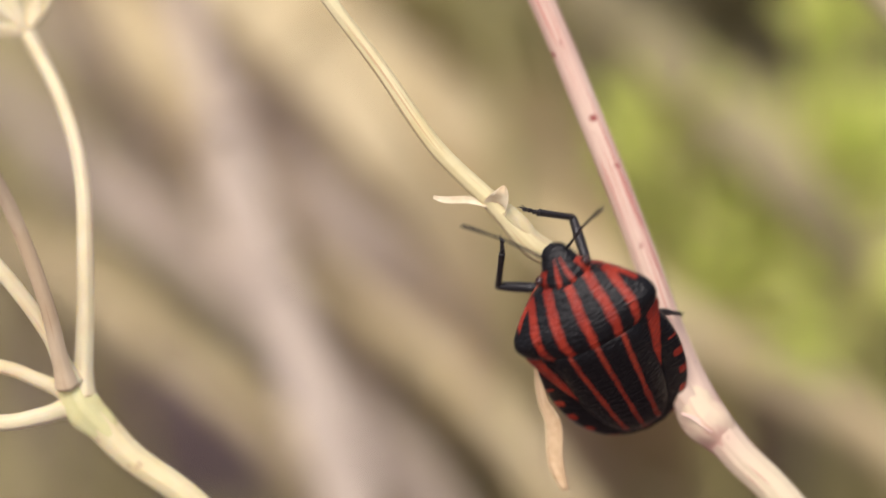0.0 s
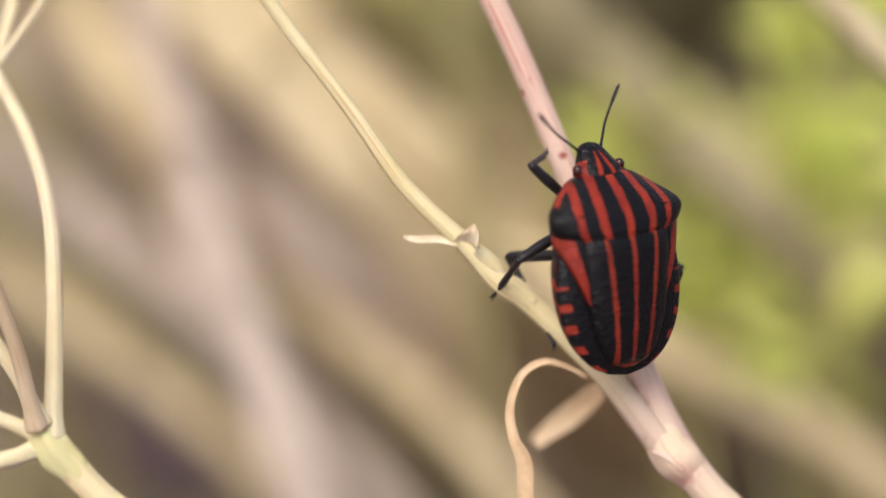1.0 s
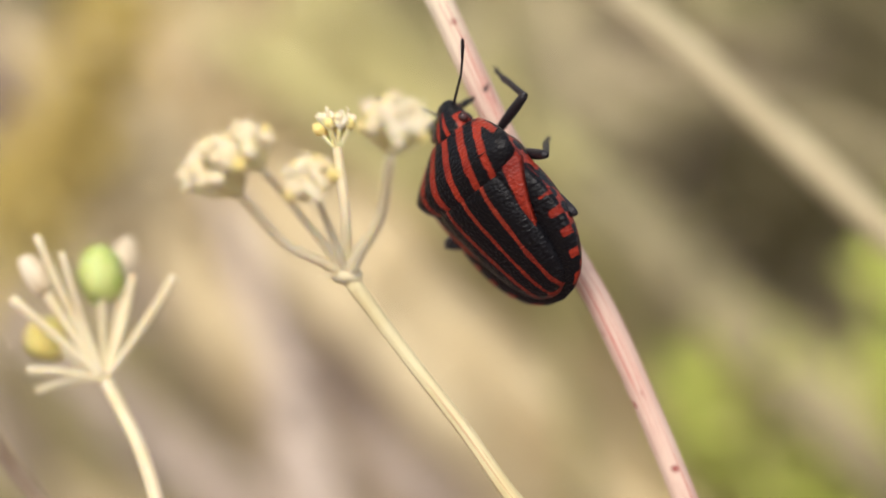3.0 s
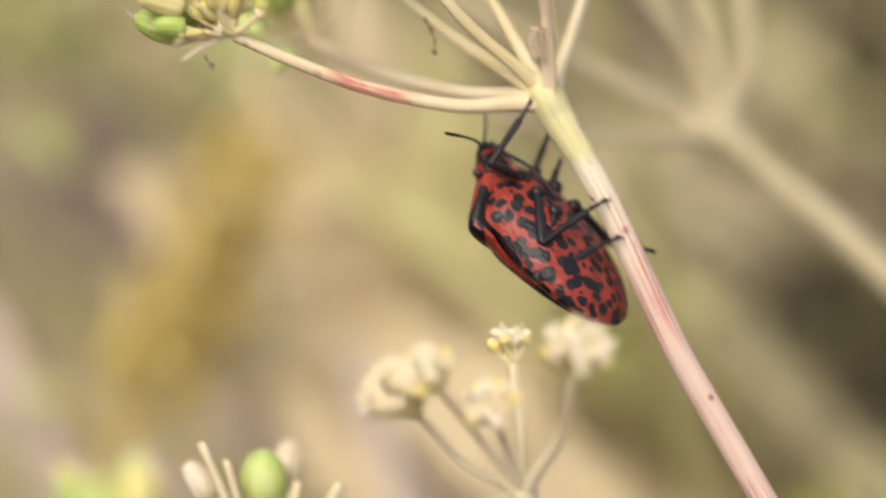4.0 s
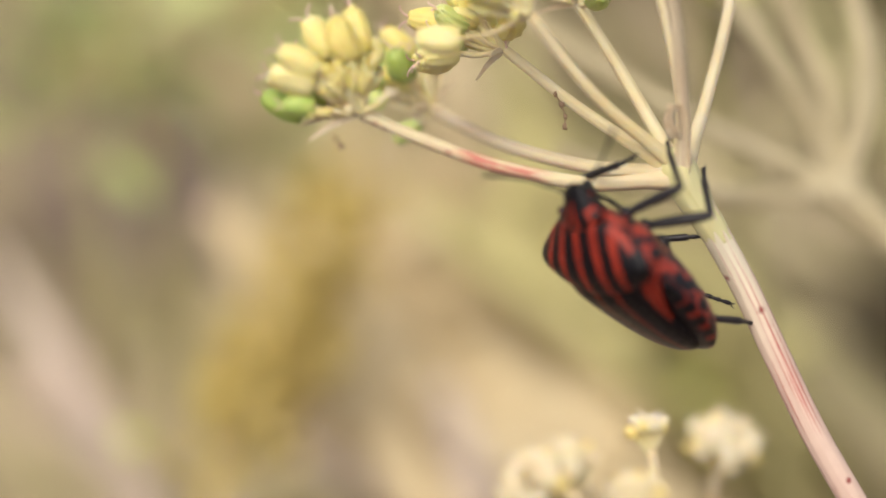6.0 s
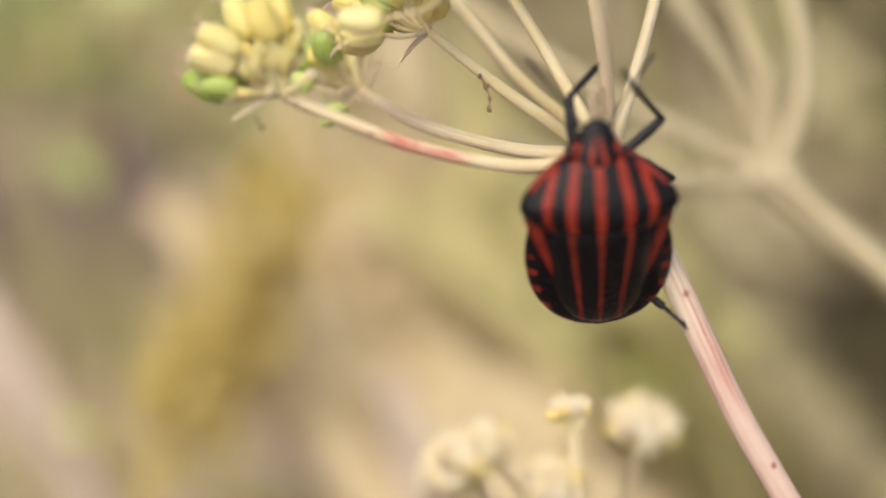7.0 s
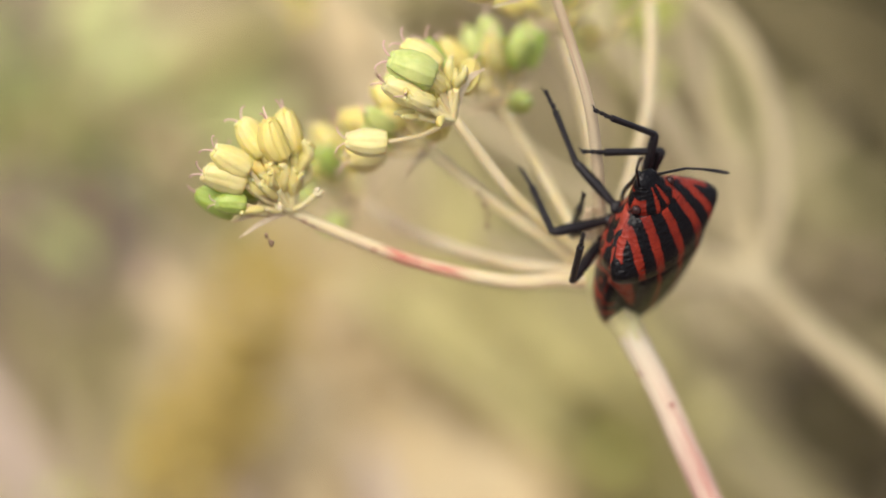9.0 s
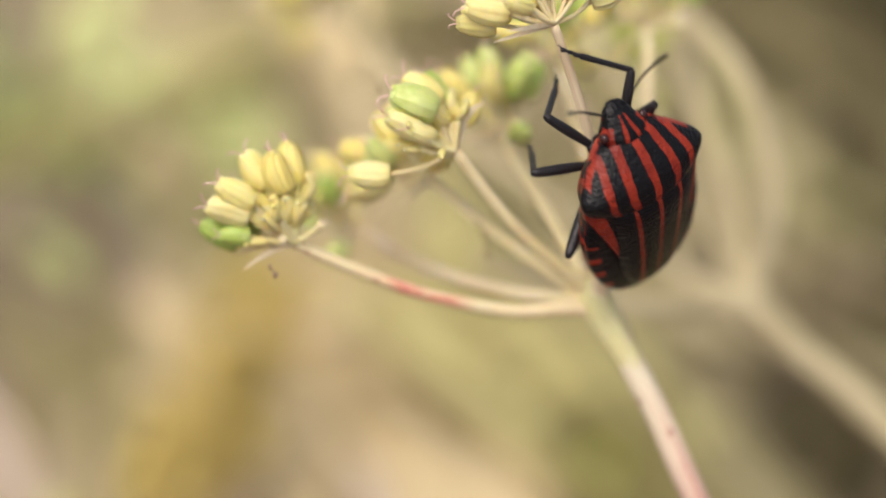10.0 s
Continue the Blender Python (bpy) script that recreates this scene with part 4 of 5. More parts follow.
stalk(((22.4, 264, 9.1), (15.5, 264, 15.8), (9.4, 264, 22.4), (4.0, 264, 30.7)), 1.9, M_STRAW_DULL)
stalk(((13.6, 277, 10.3), (8.0, 277, 19.0), (2.0, 277, 28.6)), 1.3, M_STRAW_DULL)
stalk(((-7.1, 274, 30.7), (-11.0, 274, 36.3), (-16.1, 274, 40.6)), 1.6, M_STRAW_OLIVE)
stalk(((-40.7, 267, 12.0), (-43.5, 267, 16.9), (-46.8, 267, 21.1)), 1.4, M_STRAW_PINK)
stalk(((-16.0, 262, 16.2), (-22.4, 262, 21.1), (-27.2, 262, 25.2)), 1.5, M_STRAW)
stalk(((-11.8, 267, 19.9), (-18.3, 267, 24.9), (-24.1, 267, 29.1)), 2.2, M_STRAW)
stalk(((-26.7, 274, 39.1), (-31.7, 274, 42.1), (-37.2, 274, 46.8)), 1.6, M_STRAW)
stalk(((-2.2, 277, 15.0), (-7.3, 277, 24.5), (-11.5, 277, 33.9)), 1.8, M_STRAW_OLIVE)
stalk(((-5.7, 270, 20.4), (-13.4, 270, 25.5), (-22.0, 270, 29.6)), 1.7, M_STRAW)
stalk(((-18.7, 270, 42.9), (-20.9, 270, 50.5), (-24.8, 270, 55.6)), 1.7, M_STRAW)
stalk(((-31.1, 277, 53.8), (-38.5, 277, 49.8), (-46.7, 277, 46.2)), 1.6, M_STRAW_OLIVE)
stalk(((8.5, 282, 3.1), (0.6, 282, 9.3), (-8.3, 282, 16.3), (-17.2, 282, 22.5)), 4.0, M_STRAW)
stalk(((6.9, 288, 9.0), (-1.2, 288, 16.2), (-10.3, 288, 23.0)), 3.4, M_STRAW)
stalk(((1.4, 276, 8.5), (-7.3, 276, 19.4), (-14.7, 276, 28.5)), 3.6, M_STRAW)
stalk(((10.9, 284, 13.0), (1.9, 284, 22.4), (-5.3, 284, 30.0)), 3.0, M_STRAW_OLIVE)
stalk(((-12.0, 280, 18.2), (-15.5, 280, 27.0), (-19.8, 280, 34.5)), 2.1, M_STRAW)
stalk(((2.9, 280, 6.7), (-5.0, 280, 12.9), (-11.1, 280, 18.2)), 2.0, M_STRAW)
stalk(((-17.5, 276, 14.0), (-24.2, 276, 21.6), (-31.3, 276, 28.8)), 3.1, M_STRAW)
stalk(((-13.7, 280, 17.1), (-20.5, 280, 24.0), (-26.4, 280, 30.8)), 2.3, M_STRAW)
stalk(((-6.1, 262, 23.5), (-11.1, 262, 27.6), (-18.6, 262, 33.3)), 1.5, M_STRAW_OLIVE)
stalk(((2.7, 262, 7.1), (-5.5, 262, 14.5), (-13.3, 262, 21.5)), 3, M_STRAW)
stalk(((-3.5, 258, 6.3), (-8.3, 258, 12.0), (-13.9, 258, 17.2)), 2.4, M_STRAW)
stalk(((-19.1, 258, 11.4), (-23.4, 258, 17.8), (-28.0, 258, 24.2), (-32.7, 258, 30.6)), 2.6, M_STRAW)
stalk(((-12.6, 264, 12.0), (-17.8, 264, 19.0), (-23.4, 264, 25.9)), 2.2, M_STRAW_PINK)
stalk(((-18.5, 262, 19.2), (-22.7, 262, 25.0), (-26.9, 262, 29.9)), 2, M_STRAW)
stalk(((-5.2, 266, 0.6), (-12.3, 266, 6.4), (-18.5, 266, 11.8)), 2.2, M_STRAW_PINK)
stalk(((25.8, 256, 3.6), (20.2, 256, 9.2), (14.6, 256, 14.4), (9.3, 256, 19.7)), 1.9, M_STRAW_DULL)

# Thin places in the grass: a point (x, y, z) before them, the slope across and up, and how wide they are.
CLEARINGS = [(0, 0, 0, -0.076, -0.046, 0.026), (0, 0, 0, 0.010, -0.012, 0.022), (0, 0, 0, -0.081, 0.040, 0.012), (0, 0, 0, 0.092, -0.060, 0.020),
             (-17.6, 6, 34, -0.097, 0.010, 0.022), (-7.7, 0, 22, -0.116, 0.034, 0.016), (-7.7, 0, 22, 0.074, -0.036, 0.010), (-7.7, 0, 22, -0.059, -0.036, 0.012), (-15.3, -3, 39, -0.122, 0.064, 0.01)]


def cleared(p):
    for ex, ey, ez, sx, sz, wide in CLEARINGS:
        k = p[1] - ey
        if math.hypot(p[0] - ex - sx * k, p[2] - ez - sz * k) < wide * k:
            return True
    return False


def build_thicket():
    """Far dry grass, too dense to count, greener on one side, where shade is put into the blades' colour."""
    rng, pale, dull = random.Random(11), Geo(), Geo()
    for k in range(1150):
        y = rng.uniform(300, 460)
        c = Vector((rng.uniform(-95, 80), y, rng.uniform(-45, 85)))
        a = math.radians(rng.choice((rng.gauss(-38, 14), rng.gauss(-38, 14), rng.gauss(-75, 18), rng.gauss(40, 20))))
        d = Vector((math.cos(a), rng.uniform(-0.25, 0.25), math.sin(a)))
        h, w = rng.uniform(10, 24), rng.uniform(0.7, 1.9)
        bow = Vector((rng.uniform(-3, 3), 0, rng.uniform(-3, 3)))
        face = (rng.uniform(-0.6, 0.6), -1, rng.uniform(-0.2, 0.8))
        if any(cleared(c + d * (h * f)) for f in (-1, -0.6, -0.2, 0.2, 0.6, 1)):
            continue
        q = c - d * h * 0.3
        # blades in this region get the olive with shade in its colour
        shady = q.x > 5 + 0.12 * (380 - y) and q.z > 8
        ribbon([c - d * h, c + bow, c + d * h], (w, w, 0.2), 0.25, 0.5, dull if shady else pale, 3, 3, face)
    # thicker tufts: two pale ones, one of olive darkened to stand for shade
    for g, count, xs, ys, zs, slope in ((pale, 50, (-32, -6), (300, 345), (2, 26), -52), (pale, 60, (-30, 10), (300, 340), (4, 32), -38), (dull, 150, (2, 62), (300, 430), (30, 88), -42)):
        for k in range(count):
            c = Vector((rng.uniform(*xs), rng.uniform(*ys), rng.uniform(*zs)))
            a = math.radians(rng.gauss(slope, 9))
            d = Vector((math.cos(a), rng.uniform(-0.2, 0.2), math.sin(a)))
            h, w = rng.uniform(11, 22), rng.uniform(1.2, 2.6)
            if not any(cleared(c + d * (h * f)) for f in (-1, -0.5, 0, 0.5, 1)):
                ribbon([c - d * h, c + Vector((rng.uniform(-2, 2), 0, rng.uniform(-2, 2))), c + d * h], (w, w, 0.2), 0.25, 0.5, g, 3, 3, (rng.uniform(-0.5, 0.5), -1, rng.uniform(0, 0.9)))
    o = W((0, 380, 0))
    for g, m, label in ((pale, M_THICKET, "tangled beige and olive dry grass"), (dull, M_SHADY, "tangled olive grass with shade put into its colour")):
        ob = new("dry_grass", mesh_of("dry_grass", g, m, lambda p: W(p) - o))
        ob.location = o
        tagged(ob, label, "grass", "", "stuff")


build_thicket()


def leaf_mesh(name, material, seed):
    g = ribbon([(0, 0, 0), (0, 0.25, 1.1), (0, 0.7, 2.4), (0, 1.3, 3.4)], (0.12, 0.62, 0.6, 0.05), 0.08, 0.5, None, 4, 5, (0, -1, 0.3))
    return mesh_of(name, g, material)


ME_LEAF = leaf_mesh("leaf", M_HERB, 1)
ME_LEAF_DRY = leaf_mesh("leaf", M_PALE_OLIVE, 1)
ME_SEED = mesh_of("seed", ball((0, 0, 0.7), 0.62, None, (0.7, 0.7, 1.3), 0.3, 4.0, 6, 8), M_SPIKE)


def herb(at, count, radius, seed, dry, label):
    """A leafy shoot: a stalk from the soil and leaves all round its upper part."""
    rng = random.Random(seed)
    ob = thing("leafy_herb", at, label, "plant", "leafy herbs")
    x, y, z = at
    part("stem", tube(grounded([(x + 1, y + 2, z - radius * 1.2, 0.6), (x, y, z, 0.5), (x - 0.6, y, z + radius, 0.3)]), 8, 4), M_STRAW_OLIVE, ob)
    for k in range(int(count * 0.9)):
        d = Vector([rng.gauss(0, 1) for _ in range(3)]).normalized()
        p = Vector(at) + d * radius * rng.uniform(0.15, 1.0) ** 0.6
        piece("leaf", ME_LEAF_DRY if dry else ME_LEAF, ob, p, toward(d + Vector((0, -0.3, 0.6)), rng.uniform(0, 6)), rng.uniform(1.3, 2.0) * min(1.0, radius / 3))


for k, (x, y, z, n, r) in enumerate(((17.5, 262, 4.5, 16, 3.2), (17.0, 268, -0.5, 12, 2.8), (26.4, 262, 7.4, 30, 3.4), (29.4, 264, 3.6, 36, 3.8), (24.6, 262, -1.8, 26, 3.2), (29.6, 260, -4.0, 22, 3.0),
                                     (31.0, 262, 16.5, 34, 4.2), (-7.0, 276, 18.5, 26, 3.0), (-16.0, 278, 19.0, 20, 3.0), (-43.0, 262, 49.5, 30, 5.5),
                                     (-47.0, 268, 43.0, 11, 5.2), (-41.0, 252, 19.3, 4, 1.0), (16.6, 258, 7.8, 16, 2.8), (-34.0, 274, 44.5, 14, 3.6), (-5.4, 228, 51.9, 14, 2.2))):
    dry = x < -30 and z > 40
    herb((x, y, z), n, r, 100 + k, dry, "olive half-dry leafy herb among dry stalks" if dry else "yellow-green leafy herb among dry stalks")


def seed_spike(points, radius, seed):
    """An ochre seed head: a thin stalk closely set with seeds."""
    rng = random.Random(seed)
    ob = thing("seed_spike", points[0], "dense ochre-brown dry seed spike", "plant")
    part("stem", tube(grounded([(*p, 0.6) for p in points]), 10, 6), M_SPIKE, ob)
    L = smooth_line(points, 12)
    for k in range(270):
        c = Vector(L[rng.randrange(len(L))]) + Vector([rng.gauss(0, 0.3) for _ in range(3)])
        d = Vector([rng.gauss(0, 1) for _ in range(3)]).normalized()
        piece("seed", ME_SEED, ob, c + d * radius * rng.uniform(0.3, 1.0), toward(d + Vector((0.2, 0, 0.8)), rng.uniform(0, 6)), rng.uniform(0.8, 1.4))


seed_spike([(-34.5, 249, 20.3), (-32.5, 249, 24.1), (-30.6, 249, 28.5), (-28.4, 249, 32.9), (-26.8, 249, 37.0)], 3.9, 7)


# ---- crumbs on the rays ----
def crumb(points, label):
    ob = thing("plant_crumb", points[0], label, "debris", "crumbs on the rays")
    g = Geo()
    for k, p in enumerate(points):
        ball(p, 0.11 + 0.04 * (k % 2), g, (1, 0.8, 1.3), 0.7, k + 1.0, 6, 8)
        if k:
            tube([(*points[k - 1], 0.04), (*p, 0.04)], 6, 3, geo=g)
    part("fragment", g, M_CRUMB, ob)


crumb([(-25.05, 184.6, 39.35), (-24.8, 184.6, 38.95)], "tiny brown plant fragment hanging on a thread")
crumb([(-14.0, 190.2, 41.65), (-13.7, 190.0, 41.1), (-13.5, 190.0, 40.5), (-13.55, 190.0, 40.0)], "tiny brown plant fragment clinging to a ray")


# ---- the striped bug ----
# Its own axes: x to its right, y ahead, z up its back, in mm about the body's middle.
def curve_of(table):
    ys, vs = [p[0] for p in table], [p[1] for p in table]

    def at(y):
        k = int(np.clip(np.searchsorted(ys, y) - 1, 0, len(ys) - 2))
        h = ys[k + 1] - ys[k]
        t = min(1.0, max(0.0, (y - ys[k]) / h))
        m0 = (vs[k + 1] - vs[k - 1]) / (ys[k + 1] - ys[k - 1]) if k else (vs[1] - vs[0]) / h
        m1 = (vs[k + 2] - vs[k]) / (ys[k + 2] - ys[k]) if k + 2 < len(ys) else (vs[k + 1] - vs[k]) / h
        return (2 * t ** 3 - 3 * t * t + 1) * vs[k] + (t ** 3 - 2 * t * t + t) * h * m0 + (3 * t * t - 2 * t ** 3) * vs[k + 1] + (t ** 3 - t * t) * h * m1
    return at


def loft(y0, y1, half, top, edge, low, paint=None, rows=90, around=112, up=0.75, down=0.8, side=1.0):
    """A closed body along y: half width, height of the back, of the edge and of the underside at each y."""
    half, top, edge, low = (curve_of(t) for t in (half, top, edge, low))
    g, verts, red = Geo(), [], []
    for i in range(rows + 1):
        y = y0 + (y1 - y0) * (0.5 - 0.5 * math.cos(math.pi * i / rows))
        w, zt, ze, zl = max(half(y), 0.01), top(y), edge(y), low(y)
        for k in range(around):
            a = 2 * math.pi * k / around
            c, s = math.cos(a), math.sin(a)
            x = w * math.copysign(abs(c) ** side, c)
            z = ze + (zt - ze) * abs(s) ** up if s >= 0 else ze - (ze - zl) * abs(s) ** down
            verts.append((x, y, z))
            red.append(paint(x, y, z, w, s) if paint else 0.0)
    n = around
    faces = [(i * n + k, (i + 1) * n + k, (i + 1) * n + (k + 1) % n, i * n + (k + 1) % n) for i in range(rows) for k in range(n)]
    faces += [tuple(range(n)), tuple(rows * n + k for k in range(n - 1, -1, -1))]
    if y1 < y0:
        faces = [q[::-1] for q in faces]
    return g.add(verts, faces, None, red)


def stripes(x, centres, widths):
    return max(w - abs(abs(x) - c) for c, w in zip(centres, widths))


def paint_pronotum(x, y, z, w, s):
    if s < -0.02:
        return min(0.3, (2.9 - abs(x)) * 0.4, 0.1 + 0.5 * noise.noise(Vector((x * 1.6, y * 1.6, 2.0))))
    k = 0.55 + 0.45 * w / 4.0
    h = k * (0.2 + 0.03 * (y - 0.35))
    a = stripes(x, (0.0, 1.48 * k, 2.68 * k), (h, h * 1.05, h * 0.85))
    front = min(0.3 - s, (y - 2.45) * 0.5, (3.7 - y) * 0.5, 3.35 - abs(x))
    return max(a if s > 0.3 or abs(x) < 1.2 else -1.0, front)


def paint_scutellum(x, y, z, w, s):
    k = 0.62 + 0.38 * min(1.0, max(0.0, (y + 5.5) / 6.0))
    return stripes(x, (0.0, 1.5 * k), (0.12, 0.13)) if y > -5.9 else 0.1


def wing_outer(y):
    return 3.74 - 0.05 * max(0.0, y - 1.0) - 0.42 * max(0.0, 0.7 - y)


def paint_wing(x, y, z, w, s):
    inner = 3.0 - 0.26 * max(0.0, 0.7 - y)
    return min(abs(x) - inner, wing_outer(y) + 0.1 - abs(x), (y + 3.9) * 0.4)


def paint_abdomen(x, y, z, w, s):
    if s < -0.02:
        if y > -0.6:
            return 0.12 + 0.7 * noise.noise(Vector((x * 1.2, y * 1.3, 5.0)))
        return 0.32 * math.cos(2 * math.pi * (y + 0.35) / 1.12) - 0.04
    bar = 0.32 * math.cos(2 * math.pi * (y + 0.35) / 1.12) - 0.1
    rim = abs(x) / w
    return min(bar, (rim - 0.86) * 3.0, (-1.5 - y) * 0.5)


def paint_head(x, y, z, w, s):
    if s < -0.1:
        return min(0.6 * noise.noise(Vector((x * 1.9, y * 1.7, 8.0))) - 0.02, 4.95 - y)
    k = max(0.25, (5.7 - y) / 1.6)
    a = 0.13 * min(1.0, k) - abs(abs(x) - 0.33 * k)
    rim = min(abs(x) - 0.78 * w, 4.6 - y)
    return max(a if y < 5.05 else -1, rim)


def local_part(name, geo, material, parent, label="", smooth=True):
    ob = new(name, mesh_of(name, geo, material, None, smooth))
    ob.parent = parent
    return tagged(ob, label) if label else ob


def spotted_below(ob, around, rim):
    """Gives the lower half of a loft, but for a rim, its second material."""
    for i, p in enumerate(ob.data.polygons):
        if len(p.vertices) == 4 and around // 2 + rim <= i % around < around - rim:
            p.material_index = 1


HIPS = {"LF": (-1.0, 2.65, -1.3), "RF": (1.0, 2.65, -1.3), "LM": (-1.15, 1.35, -1.65), "RM": (1.15, 1.35, -1.65), "LH": (-1.2, -0.05, -1.8), "RH": (1.2, -0.05, -1.8)}
UPPER = {"F": 3.15, "M": 3.3, "H": 4.1}
LOWER = {"F": 4.1, "M": 4.4, "H": 5.3}


def build_bug():
    bug = tagged(new("shield_bug"), "black shield bug with red stripes and a spotted orange-red underside", "insect")
    bug.empty_display_size = 0.003
    half = [(-6.5, 0.15), (-6.3, 1.15), (-5.6, 2.3), (-4.2, 3.25), (-2.4, 3.7), (-0.8, 3.66), (0.6, 3.35), (1.6, 3.4), (2.6, 2.6), (3.6, 1.4)]
    top = [(-6.5, -0.1), (-5.5, 0.35), (-3.0, 0.95), (0.0, 1.45), (2.0, 1.4), (3.6, 0.7)]
    edge = [(-6.5, -0.15), (-5.0, 0.05), (-2.0, 0.35), (0.5, 0.62), (2.0, 0.75), (3.6, 0.2)]
    low = [(-6.5, -0.25), (-5.6, -0.85), (-4.0, -1.45), (-1.5, -1.8), (0.5, -1.75), (2.2, -1.55), (3.6, -0.9)]
    body = local_part("abdomen", loft(-6.5, 3.6, half, top, edge, low, paint_abdomen, 110, 128, 0.9, 0.9), [M_SHELL, M_BELLY], bug, "spotted orange-red belly with a barred rim")
    spotted_below(body, 128, 1)
    half = [(0.35, 2.5), (0.6, 3.0), (0.95, 3.6), (1.25, 3.84), (1.6, 3.95), (1.9, 3.92), (2.15, 3.8), (2.4, 3.57), (2.7, 3.24), (3.1, 2.76), (3.5, 2.24), (3.75, 1.86), (3.85, 1.55)]
    top = [(0.35, 2.3), (0.8, 2.42), (1.6, 2.34), (2.5, 1.95), (3.3, 1.42), (3.85, 1.0)]
    edge = [(0.35, 1.25), (1.0, 1.05), (1.8, 1.22), (2.3, 0.95), (3.0, 0.55), (3.85, 0.2)]
    low = [(0.35, 0.9), (1.0, 0.4), (2.0, 0.1), (3.0, -0.5), (3.85, -0.8)]
    shield = local_part("pronotum", loft(0.35, 3.85, half, top, edge, low, paint_pronotum, 90, 144, 1.0, 0.8), [M_SHELL, M_BREAST], bug, "broad collar shield striped black and red")
    spotted_below(shield, 144, 2)
    half = [(-6.1, 0.3), (-5.8, 1.1), (-5.0, 1.75), (-3.5, 2.25), (-1.5, 2.5), (0.2, 2.62), (0.9, 2.5)]
    top = [(-6.1, 0.3), (-5.5, 0.8), (-4.0, 1.42), (-2.0, 2.0), (-0.4, 2.36), (0.4, 2.36), (0.9, 2.1)]
    edge = [(-6.1, 0.1), (-5.0, 0.3), (-3.0, 0.8), (0.0, 1.4), (0.9, 1.5)]
    low = [(-6.1, 0.0), (-5.0, 0.1), (-3.0, 0.4), (0.0, 0.8), (0.9, 1.0)]
    local_part("scutellum", loft(-6.1, 0.9, half, top, edge, low, paint_scutellum, 100, 128, 0.8, 0.9), M_BACK, bug, "long domed back plate striped black and red")
    for s in (-1, 1):
        g, verts, red, n, m = Geo(), [], [], 40, 18
        for i in range(n + 1):
            y = 1.9 - 6.0 * i / n
            inner = 2.15 - 0.16 * max(0.0, 0.5 - y) ** 1.2
            outer = max(wing_outer(y), inner + 0.05)
            for k in range(m + 1):
                x = inner + (outer - inner) * k / m
                z = 1.52 + 0.17 * y - 0.40 * max(0.0, x - 2.2) ** 2 - 0.02 * max(0, -y) ** 2
                verts.append((s * x, y, z + 0.24))
                red.append(paint_wing(x, y, z, 1, 1))
        for v in list(verts):
            verts.append((v[0], v[1], v[2] - 0.3))
        q, N = m + 1, (n + 1) * (m + 1)
        faces = []
        for i in range(n):
            for k in range(m):
                a = i * q + k
                faces += [(a, a + q, a + q + 1, a + 1), (N + a, N + a + 1, N + a + q + 1, N + a + q)]
            faces += [(i * q, N + i * q, N + (i + 1) * q, (i + 1) * q), (i * q + m, (i + 1) * q + m, N + (i + 1) * q + m, N + i * q + m)]
        if s < 0:
            faces = [f[::-1] for f in faces]
        g.add(verts, faces, None, red + red)
        local_part("forewing", g, M_SHELL, bug, "narrow wing edge with a red wedge")
    half = [(3.3, 1.15), (3.8, 1.28), (4.2, 1.27), (4.5, 1.04), (4.9, 0.84), (5.25, 0.66), (5.45, 0.42), (5.54, 0.1)]
    top = [(3.3, 1.05), (3.8, 1.08), (4.3, 0.85), (5.0, 0.32), (5.4, -0.1), (5.54, -0.35)]
    edge = [(3.3, 0.1), (4.3, 0.05), (5.0, -0.2), (5.54, -0.45)]
    low = [(3.3, -0.9), (4.2, -0.85), (5.0, -0.75), (5.54, -0.55)]
    head = local_part("head", loft(3.3, 5.54, half, top, edge, low, paint_head, 60, 96, 0.8, 0.8), M_SHELL, bug, "small triangular black head with red lines")
    for s in (-1, 1):
        local_part("eye", ball((1.28 * s, 4.2, 0.28), 0.29, None, (0.9, 1, 0.9), 0.0, 0, 10, 14), M_EYE, head)
    local_part("beak", tube([(0, 5.2, -0.75, 0.14), (0, 4.2, -1.1, 0.13), (0, 2.6, -1.72, 0.11), (0, 0.4, -1.9, 0.06)], 10, 6), M_LEG, head)
    legs = {}
    for key, hip in HIPS.items():
        kind = key[1]
        s = -1 if key[0] == "L" else 1
        local_part("hip", ball(hip, 0.37, None, (1.1, 1.0, 0.9), 0.2, 1.0, 8, 12), M_LEG, bug)
        u, lo = UPPER[kind], LOWER[kind]
        t = {"F": 0.9, "M": 0.95, "H": 1.0}[kind]
        fem = local_part("upper_leg", tube([(0, 0, 0, 0.18), (0, 0, 0.35, 0.24 * t), (0, 0, u * 0.55, 0.31 * t), (0, 0, u * 0.9, 0.27 * t), (0, 0, u, 0.2)], 12, 6), M_LEG, bug)
        g = tube([(0, 0, -0.05, 0.17), (0, 0, 0.25, 0.195 * t), (0, 0, lo * 0.4, 0.185 * t), (0, 0, lo * 0.68, 0.2 * t), (0, 0, lo * 0.71, 0.14)], 12, 6, 4, 0.08)
        tube([(0, 0, lo * 0.70, 0.09), (0.0, 0, lo * 0.79, 0.135), (0.04, 0, lo * 0.8, 0.085), (0.05, 0, lo * 0.88, 0.125), (0.06, 0, lo * 0.89, 0.075), (0.07, 0, lo * 0.97, 0.13), (0.1, 0, lo, 0.07)], 8, 4, geo=g)
        tube([(0.1, 0, lo * 0.985, 0.045), (0.22, 0.1, lo + 0.1, 0.03), (0.2, 0.14, lo + 0.22, 0.015)], 6, 4, geo=g)
